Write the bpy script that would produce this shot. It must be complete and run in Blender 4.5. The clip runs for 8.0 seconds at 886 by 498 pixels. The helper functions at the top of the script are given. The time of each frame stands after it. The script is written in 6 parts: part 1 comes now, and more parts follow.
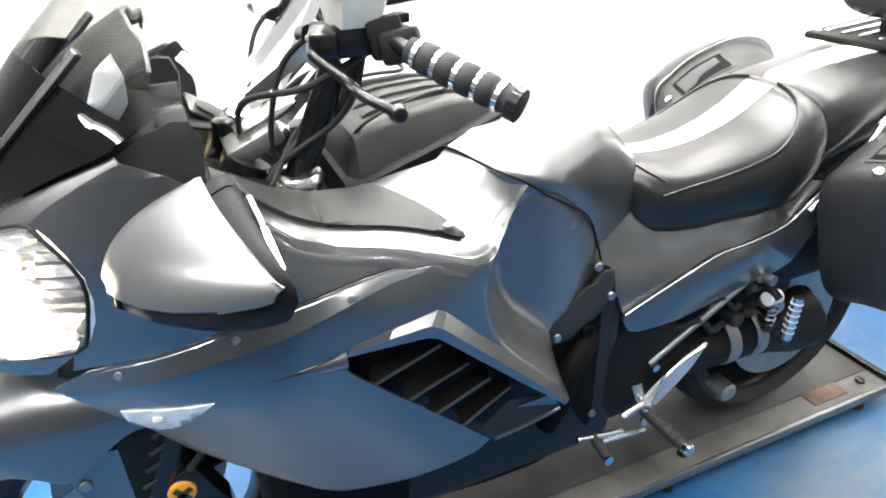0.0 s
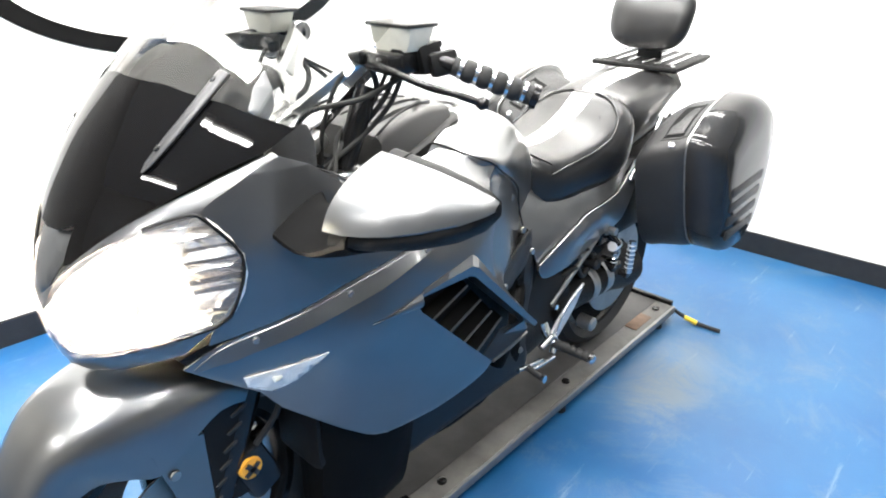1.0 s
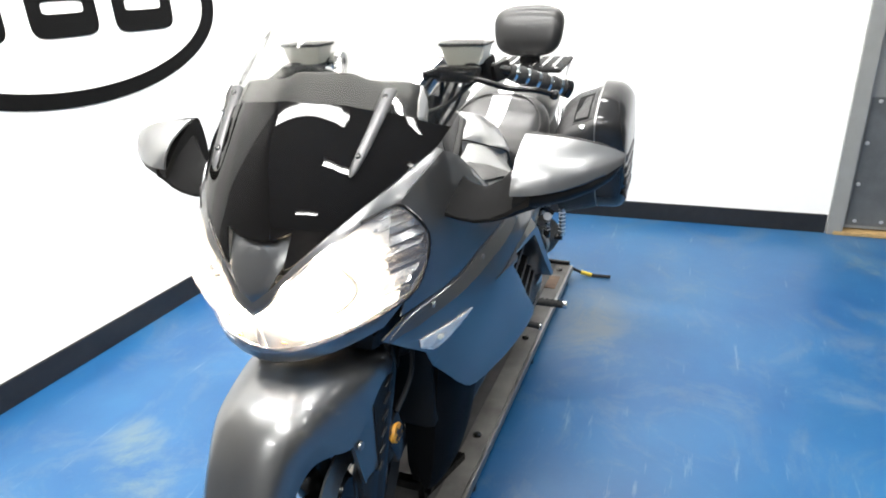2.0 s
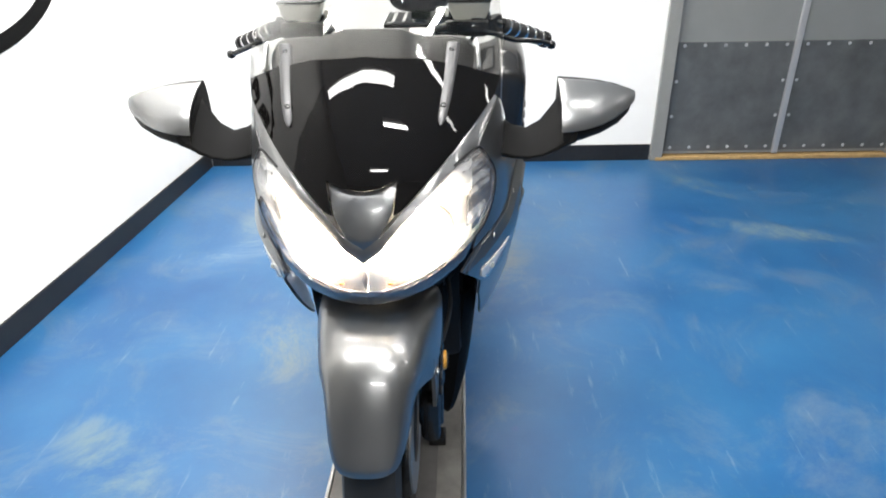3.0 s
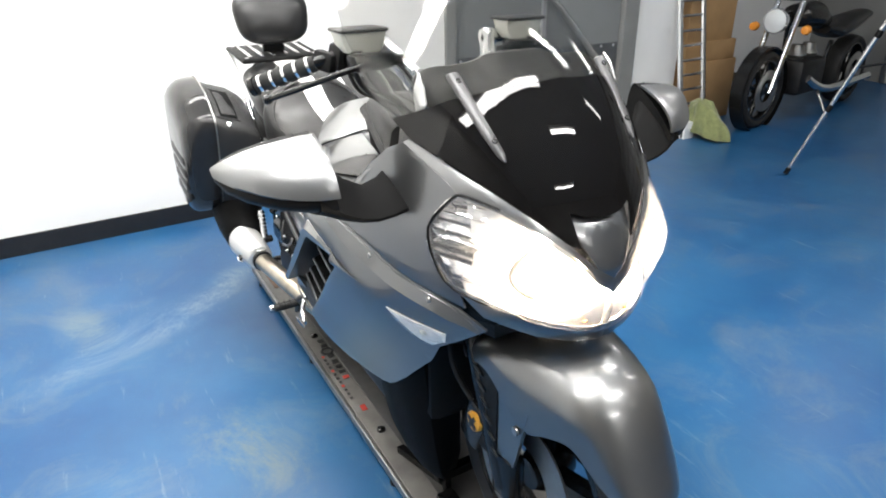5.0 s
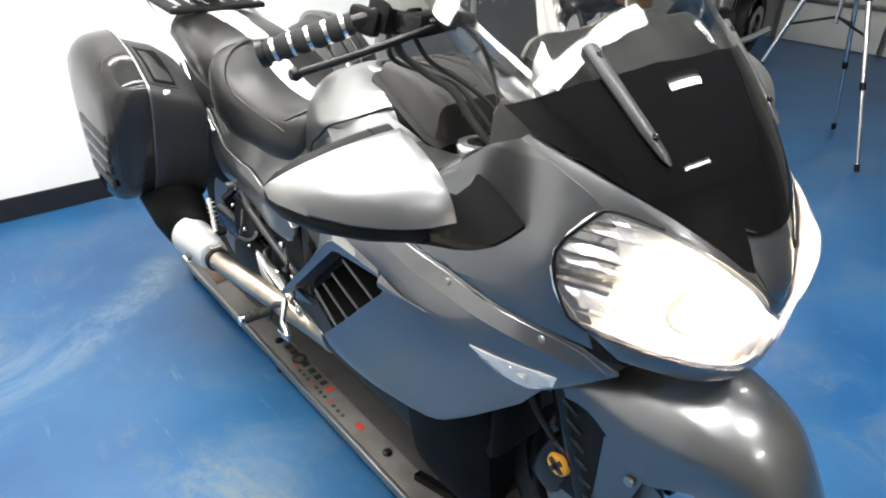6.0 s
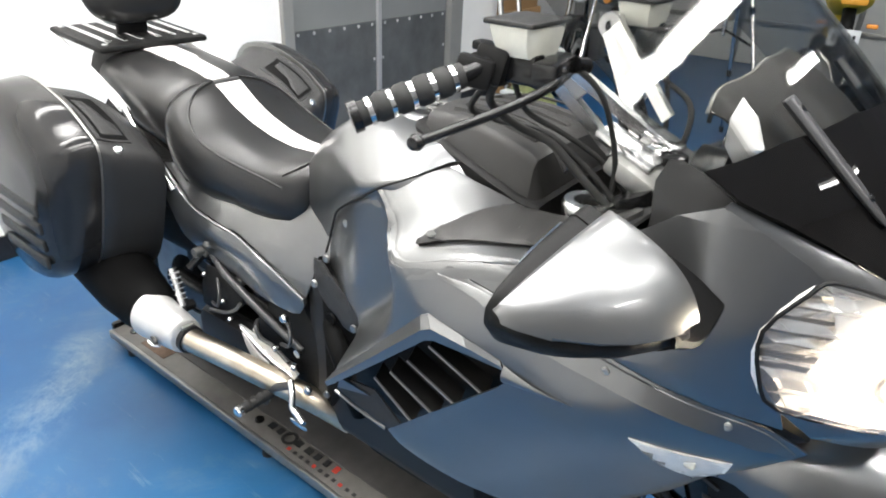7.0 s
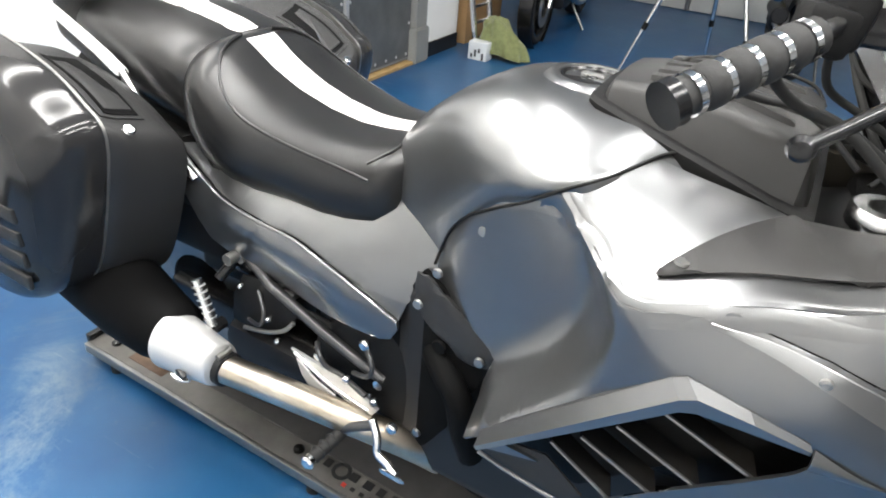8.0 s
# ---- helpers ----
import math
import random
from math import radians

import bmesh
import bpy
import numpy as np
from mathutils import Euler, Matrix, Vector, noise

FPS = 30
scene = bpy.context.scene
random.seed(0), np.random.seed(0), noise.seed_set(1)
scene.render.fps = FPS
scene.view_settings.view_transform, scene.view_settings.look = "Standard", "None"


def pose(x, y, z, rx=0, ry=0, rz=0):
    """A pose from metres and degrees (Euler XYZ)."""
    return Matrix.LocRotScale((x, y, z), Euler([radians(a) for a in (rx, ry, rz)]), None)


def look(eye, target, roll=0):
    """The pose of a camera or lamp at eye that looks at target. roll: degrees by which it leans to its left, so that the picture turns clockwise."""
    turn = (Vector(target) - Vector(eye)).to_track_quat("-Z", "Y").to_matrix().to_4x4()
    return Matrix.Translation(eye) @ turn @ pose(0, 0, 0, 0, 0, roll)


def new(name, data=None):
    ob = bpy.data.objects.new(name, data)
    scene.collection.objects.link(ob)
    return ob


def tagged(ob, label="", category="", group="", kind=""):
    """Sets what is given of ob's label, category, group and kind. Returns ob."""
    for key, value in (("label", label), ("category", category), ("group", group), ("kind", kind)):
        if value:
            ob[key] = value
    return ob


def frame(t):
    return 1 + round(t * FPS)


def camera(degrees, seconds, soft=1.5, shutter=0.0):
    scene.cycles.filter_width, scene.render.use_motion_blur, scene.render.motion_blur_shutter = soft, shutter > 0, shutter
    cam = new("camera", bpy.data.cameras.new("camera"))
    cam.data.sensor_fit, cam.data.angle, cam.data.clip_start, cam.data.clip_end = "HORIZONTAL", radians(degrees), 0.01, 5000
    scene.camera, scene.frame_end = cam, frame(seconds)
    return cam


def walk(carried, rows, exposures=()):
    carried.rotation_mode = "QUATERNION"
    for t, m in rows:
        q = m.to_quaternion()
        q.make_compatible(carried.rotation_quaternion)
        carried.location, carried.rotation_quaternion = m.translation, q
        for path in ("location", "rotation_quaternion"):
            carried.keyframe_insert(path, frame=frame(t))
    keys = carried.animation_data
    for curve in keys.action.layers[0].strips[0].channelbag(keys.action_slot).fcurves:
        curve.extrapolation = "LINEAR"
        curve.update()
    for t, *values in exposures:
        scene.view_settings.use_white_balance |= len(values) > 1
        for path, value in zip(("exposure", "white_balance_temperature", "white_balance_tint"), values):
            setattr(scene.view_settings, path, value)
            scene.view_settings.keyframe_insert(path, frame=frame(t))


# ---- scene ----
cam = camera(69.33, 8.0, 1.9)
PATH = [
    (0, look((0.7448, 1.0069, 1.3385), (0.4071, 0.1961, 0.8604), -1.98)),
    (0.5, look((1.0051, 1.1031, 1.3447), (0.4664, 0.3697, 0.9302), 1.07)),
    (1, look((1.3037, 1.0160, 1.3573), (0.6344, 0.4034, 0.9369), 0.44)),
    (1.5, look((1.6604, 0.8825, 1.3682), (0.8909, 0.4104, 0.9380), -3.84)),
    (2, look((1.8645, 0.6661, 1.3790), (1.0109, 0.3209, 0.9891), -2.64)),
    (2.2, look((1.9189, 0.5581, 1.3897), (1.0503, 0.2992, 0.9672), -2.18)),
    (3.3, look((2.1324, 0.0396, 1.4103), (1.2354, 0.0592, 0.9686), -1.19)),
    (3.5, look((2.1193, -0.0606, 1.4006), (1.2231, -0.0020, 0.9609), -1.06)),
    (4, look((1.9998, -0.3090, 1.3911), (1.1365, -0.1122, 0.9263), -0.12)),
    (4.2, look((1.9759, -0.3978, 1.4009), (1.1157, -0.1712, 0.9441), -0.42)),
    (5.3, look((1.6484, -0.7868, 1.3824), (0.8995, -0.2858, 0.9488), -0.05)),
    (5.5, look((1.5454, -0.8057, 1.3720), (0.8171, -0.2860, 0.9254), 0.92)),
    (6, look((1.3409, -0.8292, 1.3656), (0.6807, -0.2599, 0.8758), 1.90)),
    (6.5, look((1.1177, -0.9054, 1.3586), (0.5284, -0.2492, 0.8872), 3.31)),
    (7, look((0.9503, -0.9512, 1.3678), (0.4273, -0.2382, 0.9009), 2.68)),
    (7.5, look((0.7139, -0.9118, 1.3321), (0.2544, -0.1716, 0.8411), 1.83)),
    (8, look((0.4796, -0.9032, 1.2896), (0.0793, -0.1524, 0.7641), 5.01)),
]
walk(cam, PATH, [(0, 0.70), (1.0, 0.77), (1.5, 0.56), (2.2, 0.08), (4.2, -0.08), (5.5, -0.18), (6.5, -0.13), (8.0, 0.0)])

# ---- light ----
world = bpy.data.worlds.new("world")
scene.world = world
world.use_nodes = True
world.node_tree.nodes["Background"].inputs[0].default_value = (0.9, 0.95, 1.0, 1)
world.node_tree.nodes["Background"].inputs[1].default_value = 0.06


def strip_light(x, y, along, watts, length, width):
    """A ceiling lamp's own area light, just under its diffuser."""
    data = bpy.data.lights.new("ceiling_lamp", "AREA")
    data.shape, data.size, data.size_y, data.energy = "RECTANGLE", length, width, watts
    data.color = (1.0, 0.98, 0.95)
    ob = new("ceiling_lamp", data)
    ob.matrix_world = pose(x, y, 2.86, 0, 0, 0 if along == "x" else 90)


def batten_width(length):
    return 0.16 if length > 1.5 else 0.09


# x, y, length, watts: long battens across the bay, shorter ones behind the camera and in the far corner
# Front ones follow reflections; the rear and far ones are added for brightness.
LAMPS = [(-1.50, -0.40, 2.0, 34), (-0.50, -0.40, 2.0, 45), (0.50, -0.40, 2.0, 54), (1.52, -0.40, 2.0, 62), (2.25, 0.95, 1.0, 36), (3.80, 0.45, 1.0, 30),
         (0.90, 1.60, 1.1, 24), (1.4, 3.2, 1.2, 8), (-0.6, 4.6, 1.2, 14)]
for lx, ly, length, watts in LAMPS:
    strip_light(lx, ly, "y", watts, length, batten_width(length))


# ---- materials ----
def nodes_of(name):
    m = bpy.data.materials.new(name)
    m.use_nodes = True
    nt = m.node_tree
    return m, nt, nt.nodes["Principled BSDF"]


def put(nt, kind, **inputs):
    n = nt.nodes.new(kind)
    for k, v in inputs.items():
        n.inputs[k.replace("_", " ")].default_value = v
    return n


def mat(name, color, rough=0.5, metal=0.0, coat=0.0, vary=0.12, scale=9.0, bump=0.0, bump_scale=300.0,
        rough_vary=0.1, coat_rough=0.05, spec=0.5, second=None, sheen=0.0):
    """A surface with two scales of variation in colour and gloss, and fine relief."""
    m, nt, p = nodes_of(name)
    tex = put(nt, "ShaderNodeTexCoord")
    big = put(nt, "ShaderNodeTexNoise", Scale=scale, Detail=5.0, Roughness=0.6)
    fine = put(nt, "ShaderNodeTexNoise", Scale=bump_scale, Detail=3.0)
    nt.links.new(tex.outputs["Object"], big.inputs["Vector"])
    nt.links.new(tex.outputs["Object"], fine.inputs["Vector"])
    ramp = nt.nodes.new("ShaderNodeValToRGB")
    lo = [c * (1 - vary) for c in color]
    hi = [min(1, c * (1 + vary)) for c in (second or color)]
    ramp.color_ramp.elements[0].position, ramp.color_ramp.elements[1].position = 0.3, 0.7
    ramp.color_ramp.elements[0].color, ramp.color_ramp.elements[1].color = (*lo, 1), (*hi, 1)
    nt.links.new(big.outputs["Fac"], ramp.inputs["Fac"])
    nt.links.new(ramp.outputs["Color"], p.inputs["Base Color"])
    span = nt.nodes.new("ShaderNodeMapRange")
    span.inputs["To Min"].default_value, span.inputs["To Max"].default_value = rough * (1 - rough_vary), min(1, rough * (1 + rough_vary))
    nt.links.new(big.outputs["Fac"], span.inputs["Value"])
    nt.links.new(span.outputs["Result"], p.inputs["Roughness"])
    p.inputs["Metallic"].default_value = metal
    p.inputs["Coat Weight"].default_value, p.inputs["Coat Roughness"].default_value = coat, coat_rough
    p.inputs["Specular IOR Level"].default_value = spec
    p.inputs["Sheen Weight"].default_value = sheen
    if bump:
        b = put(nt, "ShaderNodeBump", Strength=bump, Distance=0.002)
        nt.links.new(fine.outputs["Fac"], b.inputs["Height"])
        nt.links.new(b.outputs["Normal"], p.inputs["Normal"])
    return m


def clear_mat(name, tint, gloss_rough=0.02, base_gloss=0.04, haze=0.0, haze_share=0.5):
    """Thin clear or tinted plastic: light passes straight, gloss by Fresnel. A diffuse veil paints in haze."""
    m, nt, p = nodes_of(name)
    nt.nodes.remove(p)
    out = nt.nodes["Material Output"]
    tr = put(nt, "ShaderNodeBsdfTransparent", Color=(*tint, 1))
    gl = put(nt, "ShaderNodeBsdfGlossy", Roughness=gloss_rough)
    lw = nt.nodes.new("ShaderNodeLayerWeight")
    lw.inputs["Blend"].default_value = 0.5
    pw = nt.nodes.new("ShaderNodeMath")
    pw.operation = "POWER"
    pw.inputs[1].default_value = 5.0
    nt.links.new(lw.outputs["Facing"], pw.inputs[0])
    fr = nt.nodes.new("ShaderNodeMapRange")
    fr.inputs["To Min"].default_value, fr.inputs["To Max"].default_value = base_gloss, 0.85
    nt.links.new(pw.outputs[0], fr.inputs["Value"])
    mix = nt.nodes.new("ShaderNodeMixShader")
    nt.links.new(fr.outputs[0], mix.inputs[0])
    if haze:
        veil = put(nt, "ShaderNodeBsdfDiffuse", Color=(haze, haze * 0.95, haze * 0.95, 1))
        both_ = nt.nodes.new("ShaderNodeMixShader")
        both_.inputs[0].default_value = haze_share
        nt.links.new(tr.outputs[0], both_.inputs[1])
        nt.links.new(veil.outputs[0], both_.inputs[2])
        nt.links.new(both_.outputs[0], mix.inputs[1])
    else:
        nt.links.new(tr.outputs[0], mix.inputs[1])
    nt.links.new(gl.outputs[0], mix.inputs[2])
    nt.links.new(mix.outputs[0], out.inputs["Surface"])
    return m


def glow_mat(name, color, strength):
    m, nt, p = nodes_of(name)
    p.inputs["Base Color"].default_value = (*color, 1)
    p.inputs["Emission Color"].default_value = (*color, 1)
    p.inputs["Emission Strength"].default_value = strength
    return m


def floor_mat():
    """Worn blue epoxy: broad cloudy wear, pale scuffs in streaks, dark spots, scratches."""
    m, nt, p = nodes_of("blue_epoxy")
    tex = put(nt, "ShaderNodeTexCoord")
    cloud = put(nt, "ShaderNodeTexNoise", Scale=1.1, Detail=8.0, Roughness=0.6)
    grime = put(nt, "ShaderNodeTexNoise", Scale=2.4, Detail=12.0, Roughness=0.78)
    grime.inputs["Distortion"].default_value = 0.8
    spot = put(nt, "ShaderNodeTexVoronoi", Scale=3.3)
    stretch = nt.nodes.new("ShaderNodeMapping")
    stretch.inputs["Scale"].default_value = (2.0, 16.0, 1.0)
    stretch.inputs["Rotation"].default_value = (0, 0, 0.5)
    streak = put(nt, "ShaderNodeTexNoise", Scale=1.6, Detail=6.0, Roughness=0.65)
    for n in (cloud, grime, spot):
        nt.links.new(tex.outputs["Object"], n.inputs["Vector"])
    nt.links.new(tex.outputs["Object"], stretch.inputs["Vector"])
    nt.links.new(stretch.outputs[0], streak.inputs["Vector"])

    def ramp(src, a, b, ca, cb):
        r = nt.nodes.new("ShaderNodeValToRGB")
        r.color_ramp.elements[0].position, r.color_ramp.elements[1].position = a, b
        r.color_ramp.elements[0].color, r.color_ramp.elements[1].color = ca, cb
        nt.links.new(src, r.inputs["Fac"])
        return r

    def mixc(fac, a, b):
        x = nt.nodes.new("ShaderNodeMix")
        x.data_type = "RGBA"
        nt.links.new(fac, x.inputs[0])
        for s, v in ((6, a), (7, b)):
            if isinstance(v, tuple):
                x.inputs[s].default_value = v
            else:
                nt.links.new(v, x.inputs[s])
        return x.outputs[2]

    base = ramp(cloud.outputs["Fac"], 0.36, 0.66, (0.007, 0.066, 0.184, 1), (0.020, 0.106, 0.232, 1)).outputs[0]
    worn = ramp(grime.outputs["Fac"], 0.50, 0.72, (0, 0, 0, 1), (0.42, 0.42, 0.42, 1)).outputs[0]
    c1 = mixc(worn, base, (0.16, 0.19, 0.19, 1))
    sc = ramp(streak.outputs["Fac"], 0.62, 0.80, (0, 0, 0, 1), (0.5, 0.5, 0.5, 1)).outputs[0]
    c2 = mixc(sc, c1, (0.30, 0.34, 0.34, 1))
    dk = ramp(spot.outputs["Distance"], 0.02, 0.06, (0.8, 0.8, 0.8, 1), (0, 0, 0, 1)).outputs[0]
    c3 = mixc(dk, c2, (0.02, 0.07, 0.2, 1))
    # worn places with a shape of their own
    for x, y, rx, ry, turn_, col, most in ((-0.76, -0.68, 0.55, 0.14, 2.1, (0.20, 0.27, 0.32), 0.42), (-0.95, -0.36, 0.40, 0.10, 2.5, (0.22, 0.29, 0.33), 0.4),
                                           (-0.88, -0.90, 0.30, 0.12, 0.3, (0.16, 0.21, 0.21), 0.5), (0.14, -0.50, 0.32, 0.16, 0.4, (0.12, 0.16, 0.17), 0.8),
                                           (0.72, -0.88, 0.30, 0.13, 0.9, (0.13, 0.18, 0.17), 0.6), (-0.84, 1.75, 0.45, 0.10, 1.2, (0.14, 0.20, 0.21), 0.8),
                                           (-0.52, 0.36, 0.45, 0.16, 0.1, (0.10, 0.14, 0.18), 0.9), (-1.45, 1.60, 0.30, 0.14, 0.8, (0.10, 0.16, 0.20), 0.7)):
        mp = nt.nodes.new("ShaderNodeMapping")
        mp.vector_type = "TEXTURE"
        mp.inputs["Location"].default_value = (x, y, 0)
        mp.inputs["Rotation"].default_value = (0, 0, turn_)
        mp.inputs["Scale"].default_value = (rx, ry, 1)
        nt.links.new(tex.outputs["Object"], mp.inputs["Vector"])
        sp = nt.nodes.new("ShaderNodeTexGradient")
        sp.gradient_type = "SPHERICAL"
        nt.links.new(mp.outputs[0], sp.inputs["Vector"])
        mul = nt.nodes.new("ShaderNodeMath")
        mul.operation = "MULTIPLY"
        patchy = ramp(grime.outputs["Fac"], 0.42, 0.58, (0, 0, 0, 1), (1, 1, 1, 1)).outputs[0]
        nt.links.new(ramp(sp.outputs["Fac"], 0.0, 0.6, (0, 0, 0, 1), (most, most, most, 1)).outputs[0], mul.inputs[0])
        nt.links.new(patchy, mul.inputs[1])
        c3 = mixc(mul.outputs[0], c3, (*col, 1))
    nt.links.new(c3, p.inputs["Base Color"])
    rr = nt.nodes.new("ShaderNodeMapRange")
    rr.inputs["To Min"].default_value, rr.inputs["To Max"].default_value = 0.22, 0.5
    nt.links.new(grime.outputs["Fac"], rr.inputs["Value"])
    nt.links.new(rr.outputs[0], p.inputs["Roughness"])
    b = put(nt, "ShaderNodeBump", Strength=0.12, Distance=0.004)
    nt.links.new(grime.outputs["Fac"], b.inputs["Height"])
    nt.links.new(b.outputs[0], p.inputs["Normal"])
    return m


FLOOR = floor_mat()
WALL = mat("white_wall_paint", (0.87, 0.86, 0.83), 0.6, vary=0.03, scale=3, bump=0.15, bump_scale=120)
# Grey kept dark so the mostly unseen walls throw back less light.
GARAGE = mat("grey_wall_low_bounce", (0.20, 0.20, 0.195), 0.7, vary=0.08, scale=3)
CEIL = mat("ceiling_paint", (0.74, 0.74, 0.72), 0.8, vary=0.03, scale=4)
BASE = mat("black_vinyl_base", (0.012, 0.012, 0.013), 0.45, vary=0.3, scale=20)
DOOR = mat("pale_grey_door_paint", (0.22, 0.225, 0.22), 0.5, vary=0.05, scale=3, bump=0.05)
KICK = mat("scuffed_grey_kick_plate", (0.10, 0.105, 0.105), 0.42, metal=0.2, vary=0.14, scale=6, second=(0.125, 0.13, 0.13))
FRAMEM = mat("grey_door_frame_paint", (0.24, 0.24, 0.23), 0.5, vary=0.06)
SILL = mat("worn_wood_threshold", (0.42, 0.28, 0.12), 0.6, vary=0.2, scale=30)
PAINT = mat("metallic_grey_paint", (0.172, 0.175, 0.177), 0.30, metal=0.88, coat=0.55, vary=0.03, scale=14, rough_vary=0.05,
            bump=0.02, bump_scale=900)
# Body paint lightened for the mirror shells, in place of overhead light.
SHELLM = mat("lightened_shell_paint", (0.215, 0.217, 0.219), 0.34, metal=0.85, coat=0.4, vary=0.03, scale=14, rough_vary=0.05)
BLACKP = mat("matt_black_plastic", (0.007, 0.007, 0.0071), 0.5, spec=0.16, vary=0.15, bump=0.25, bump_scale=700)
DARKP = mat("dark_grey_plastic", (0.024, 0.024, 0.0243), 0.42, spec=0.28, vary=0.1, bump=0.3, bump_scale=800)
GLOSSB = mat("gloss_black_plastic", (0.008, 0.008, 0.0085), 0.22, vary=0.2, spec=0.35)
CASEM = mat("black_case_lid", (0.018, 0.018, 0.0185), 0.13, vary=0.15, spec=0.32)
RUBBER = mat("black_rubber", (0.010, 0.010, 0.010), 0.75, vary=0.2, bump=0.2, bump_scale=500)
TYRE = mat("tyre_rubber", (0.011, 0.011, 0.011), 0.7, vary=0.2, bump=0.3, bump_scale=250)
VINYL = mat("black_seat_vinyl", (0.011, 0.011, 0.0111), 0.29, spec=0.44, vary=0.12, bump=0.05, bump_scale=900, scale=18)
VINYLW = mat("white_seat_vinyl", (0.62, 0.60, 0.59), 0.45, vary=0.05, bump=0.3, bump_scale=650)
FINS = mat("chromed_lamp_fins", (0.84, 0.82, 0.79), 0.24, metal=0.85, vary=0.05, scale=50)
RAILM = mat("bright_silver_rail", (0.78, 0.78, 0.77), 0.35, metal=0.25, vary=0.05)
MATTB = mat("dull_black_plastic", (0.004, 0.004, 0.0041), 0.6, spec=0.06, vary=0.15, bump=0.2, bump_scale=900)
LIDM = mat("grained_dark_grey_plastic", (0.027, 0.0265, 0.026), 0.42, spec=0.32, vary=0.12, bump=0.12, bump_scale=1400)
CHROME = mat("chrome", (0.75, 0.75, 0.75), 0.14, metal=1.0, vary=0.04)
ALU = mat("polished_aluminium", (0.72, 0.72, 0.72), 0.25, metal=1.0, vary=0.06, bump=0.05)
MUFFLER = mat("pale_silver_sleeve", (0.60, 0.60, 0.59), 0.36, metal=0.55, vary=0.05)
SILVER = mat("silver_paint", (0.55, 0.55, 0.55), 0.35, metal=0.5, vary=0.05)
STEEL = mat("grey_steel", (0.30, 0.30, 0.29), 0.4, metal=0.9, vary=0.15, scale=20)
PIPE = mat("heat_tinted_header_pipe", (0.46, 0.38, 0.28), 0.32, metal=1.0, vary=0.25, scale=8, second=(0.50, 0.46, 0.40))
DARKM = mat("dark_engine_metal", (0.008, 0.008, 0.009), 0.5, metal=0.2, vary=0.3, scale=25)
STRUTM = mat("dark_metallic_strut", (0.075, 0.075, 0.077), 0.34, metal=0.6, vary=0.1)
# A trace of diffuse grey lifts the black as lamp haze would.
TINT = clear_mat("smoked_screen", (0.02, 0.018, 0.02), 0.015, 0.022, 0.010)
CLEAR = clear_mat("clear_screen", (0.80, 0.80, 0.79), 0.02, 0.03)
# A pale veil is mixed in so the whole lens looks aglow.
LENS = clear_mat("clear_lens", (0.93, 0.94, 0.95), 0.01, 0.04, 0.75, 0.06)
AMBERL = mat("amber_lens", (0.75, 0.28, 0.03), 0.25, vary=0.1, coat=0.5)
BULB = glow_mat("headlamp_bulb", (1.0, 0.85, 0.64), 1800.0)
REFL = mat("frosted_reflector", (0.86, 0.84, 0.80), 0.45, metal=0.4, vary=0.1, scale=60)
TUBEM = glow_mat("lamp_diffuser", (1.0, 0.98, 0.95), 12.0)
RESV = mat("milky_reservoir_plastic", (0.62, 0.62, 0.56), 0.35, vary=0.08, scale=30)
BOARD = mat("grey_board_deck", (0.095, 0.090, 0.083), 0.55, metal=0.2, vary=0.25, scale=7, bump=0.1, second=(0.15, 0.143, 0.132))
BOARDD = mat("dark_wheel_track", (0.055, 0.052, 0.05), 0.65, vary=0.3, scale=12)
RUST = mat("brown_worn_patch", (0.14, 0.09, 0.06), 0.8, vary=0.3, scale=30)
YELLOW = mat("yellow_tape", (0.75, 0.52, 0.03), 0.5, vary=0.1)
ORANGE = mat("orange_enamel", (0.70, 0.33, 0.03), 0.35, vary=0.1)
RED = mat("red_print", (0.55, 0.05, 0.03), 0.5, vary=0.1)
INK = mat("black_print", (0.02, 0.02, 0.02), 0.5, vary=0.1)
CARD = mat("cardboard", (0.36, 0.22, 0.10), 0.85, vary=0.12, scale=5, bump=0.1, bump_scale=150)
GREEN = mat("olive_towel", (0.20, 0.22, 0.09), 0.95, vary=0.25, scale=25, bump=0.6, bump_scale=300, sheen=0.3)
PANELW = mat("off_white_panel", (0.55, 0.56, 0.54), 0.55, vary=0.06, scale=4)
PLATEW = mat("white_plate", (0.7, 0.72, 0.72), 0.4, vary=0.05)
GLASSM = mat("mirror_glass", (0.85, 0.86, 0.87), 0.02, metal=1.0, vary=0.01)


# ---- mesh helpers ----
def part(name, bm, material, parent=None, label="", smooth=38, matrix=None, mats=()):
    """Links a bmesh as one mesh object under its thing."""
    bmesh.ops.recalc_face_normals(bm, faces=bm.faces)
    me = bpy.data.meshes.new(name)
    bm.to_mesh(me)
    bm.free()
    me.materials.append(material)
    for extra in mats:
        me.materials.append(extra)
    if smooth:
        for f in me.polygons:
            f.use_smooth = True
        me.set_sharp_from_angle(angle=radians(smooth))
    ob = new(name, me)
    if matrix is not None:
        ob.matrix_world = matrix
    if parent is not None:
        ob.parent = parent
    if label:
        ob["label"] = label
    return ob


def thing(name, label, category, at=(0, 0, 0), group="", kind=""):
    ob = new(name)
    ob.location = at
    ob.empty_display_size = 0.1
    return tagged(ob, label, category, group, kind)


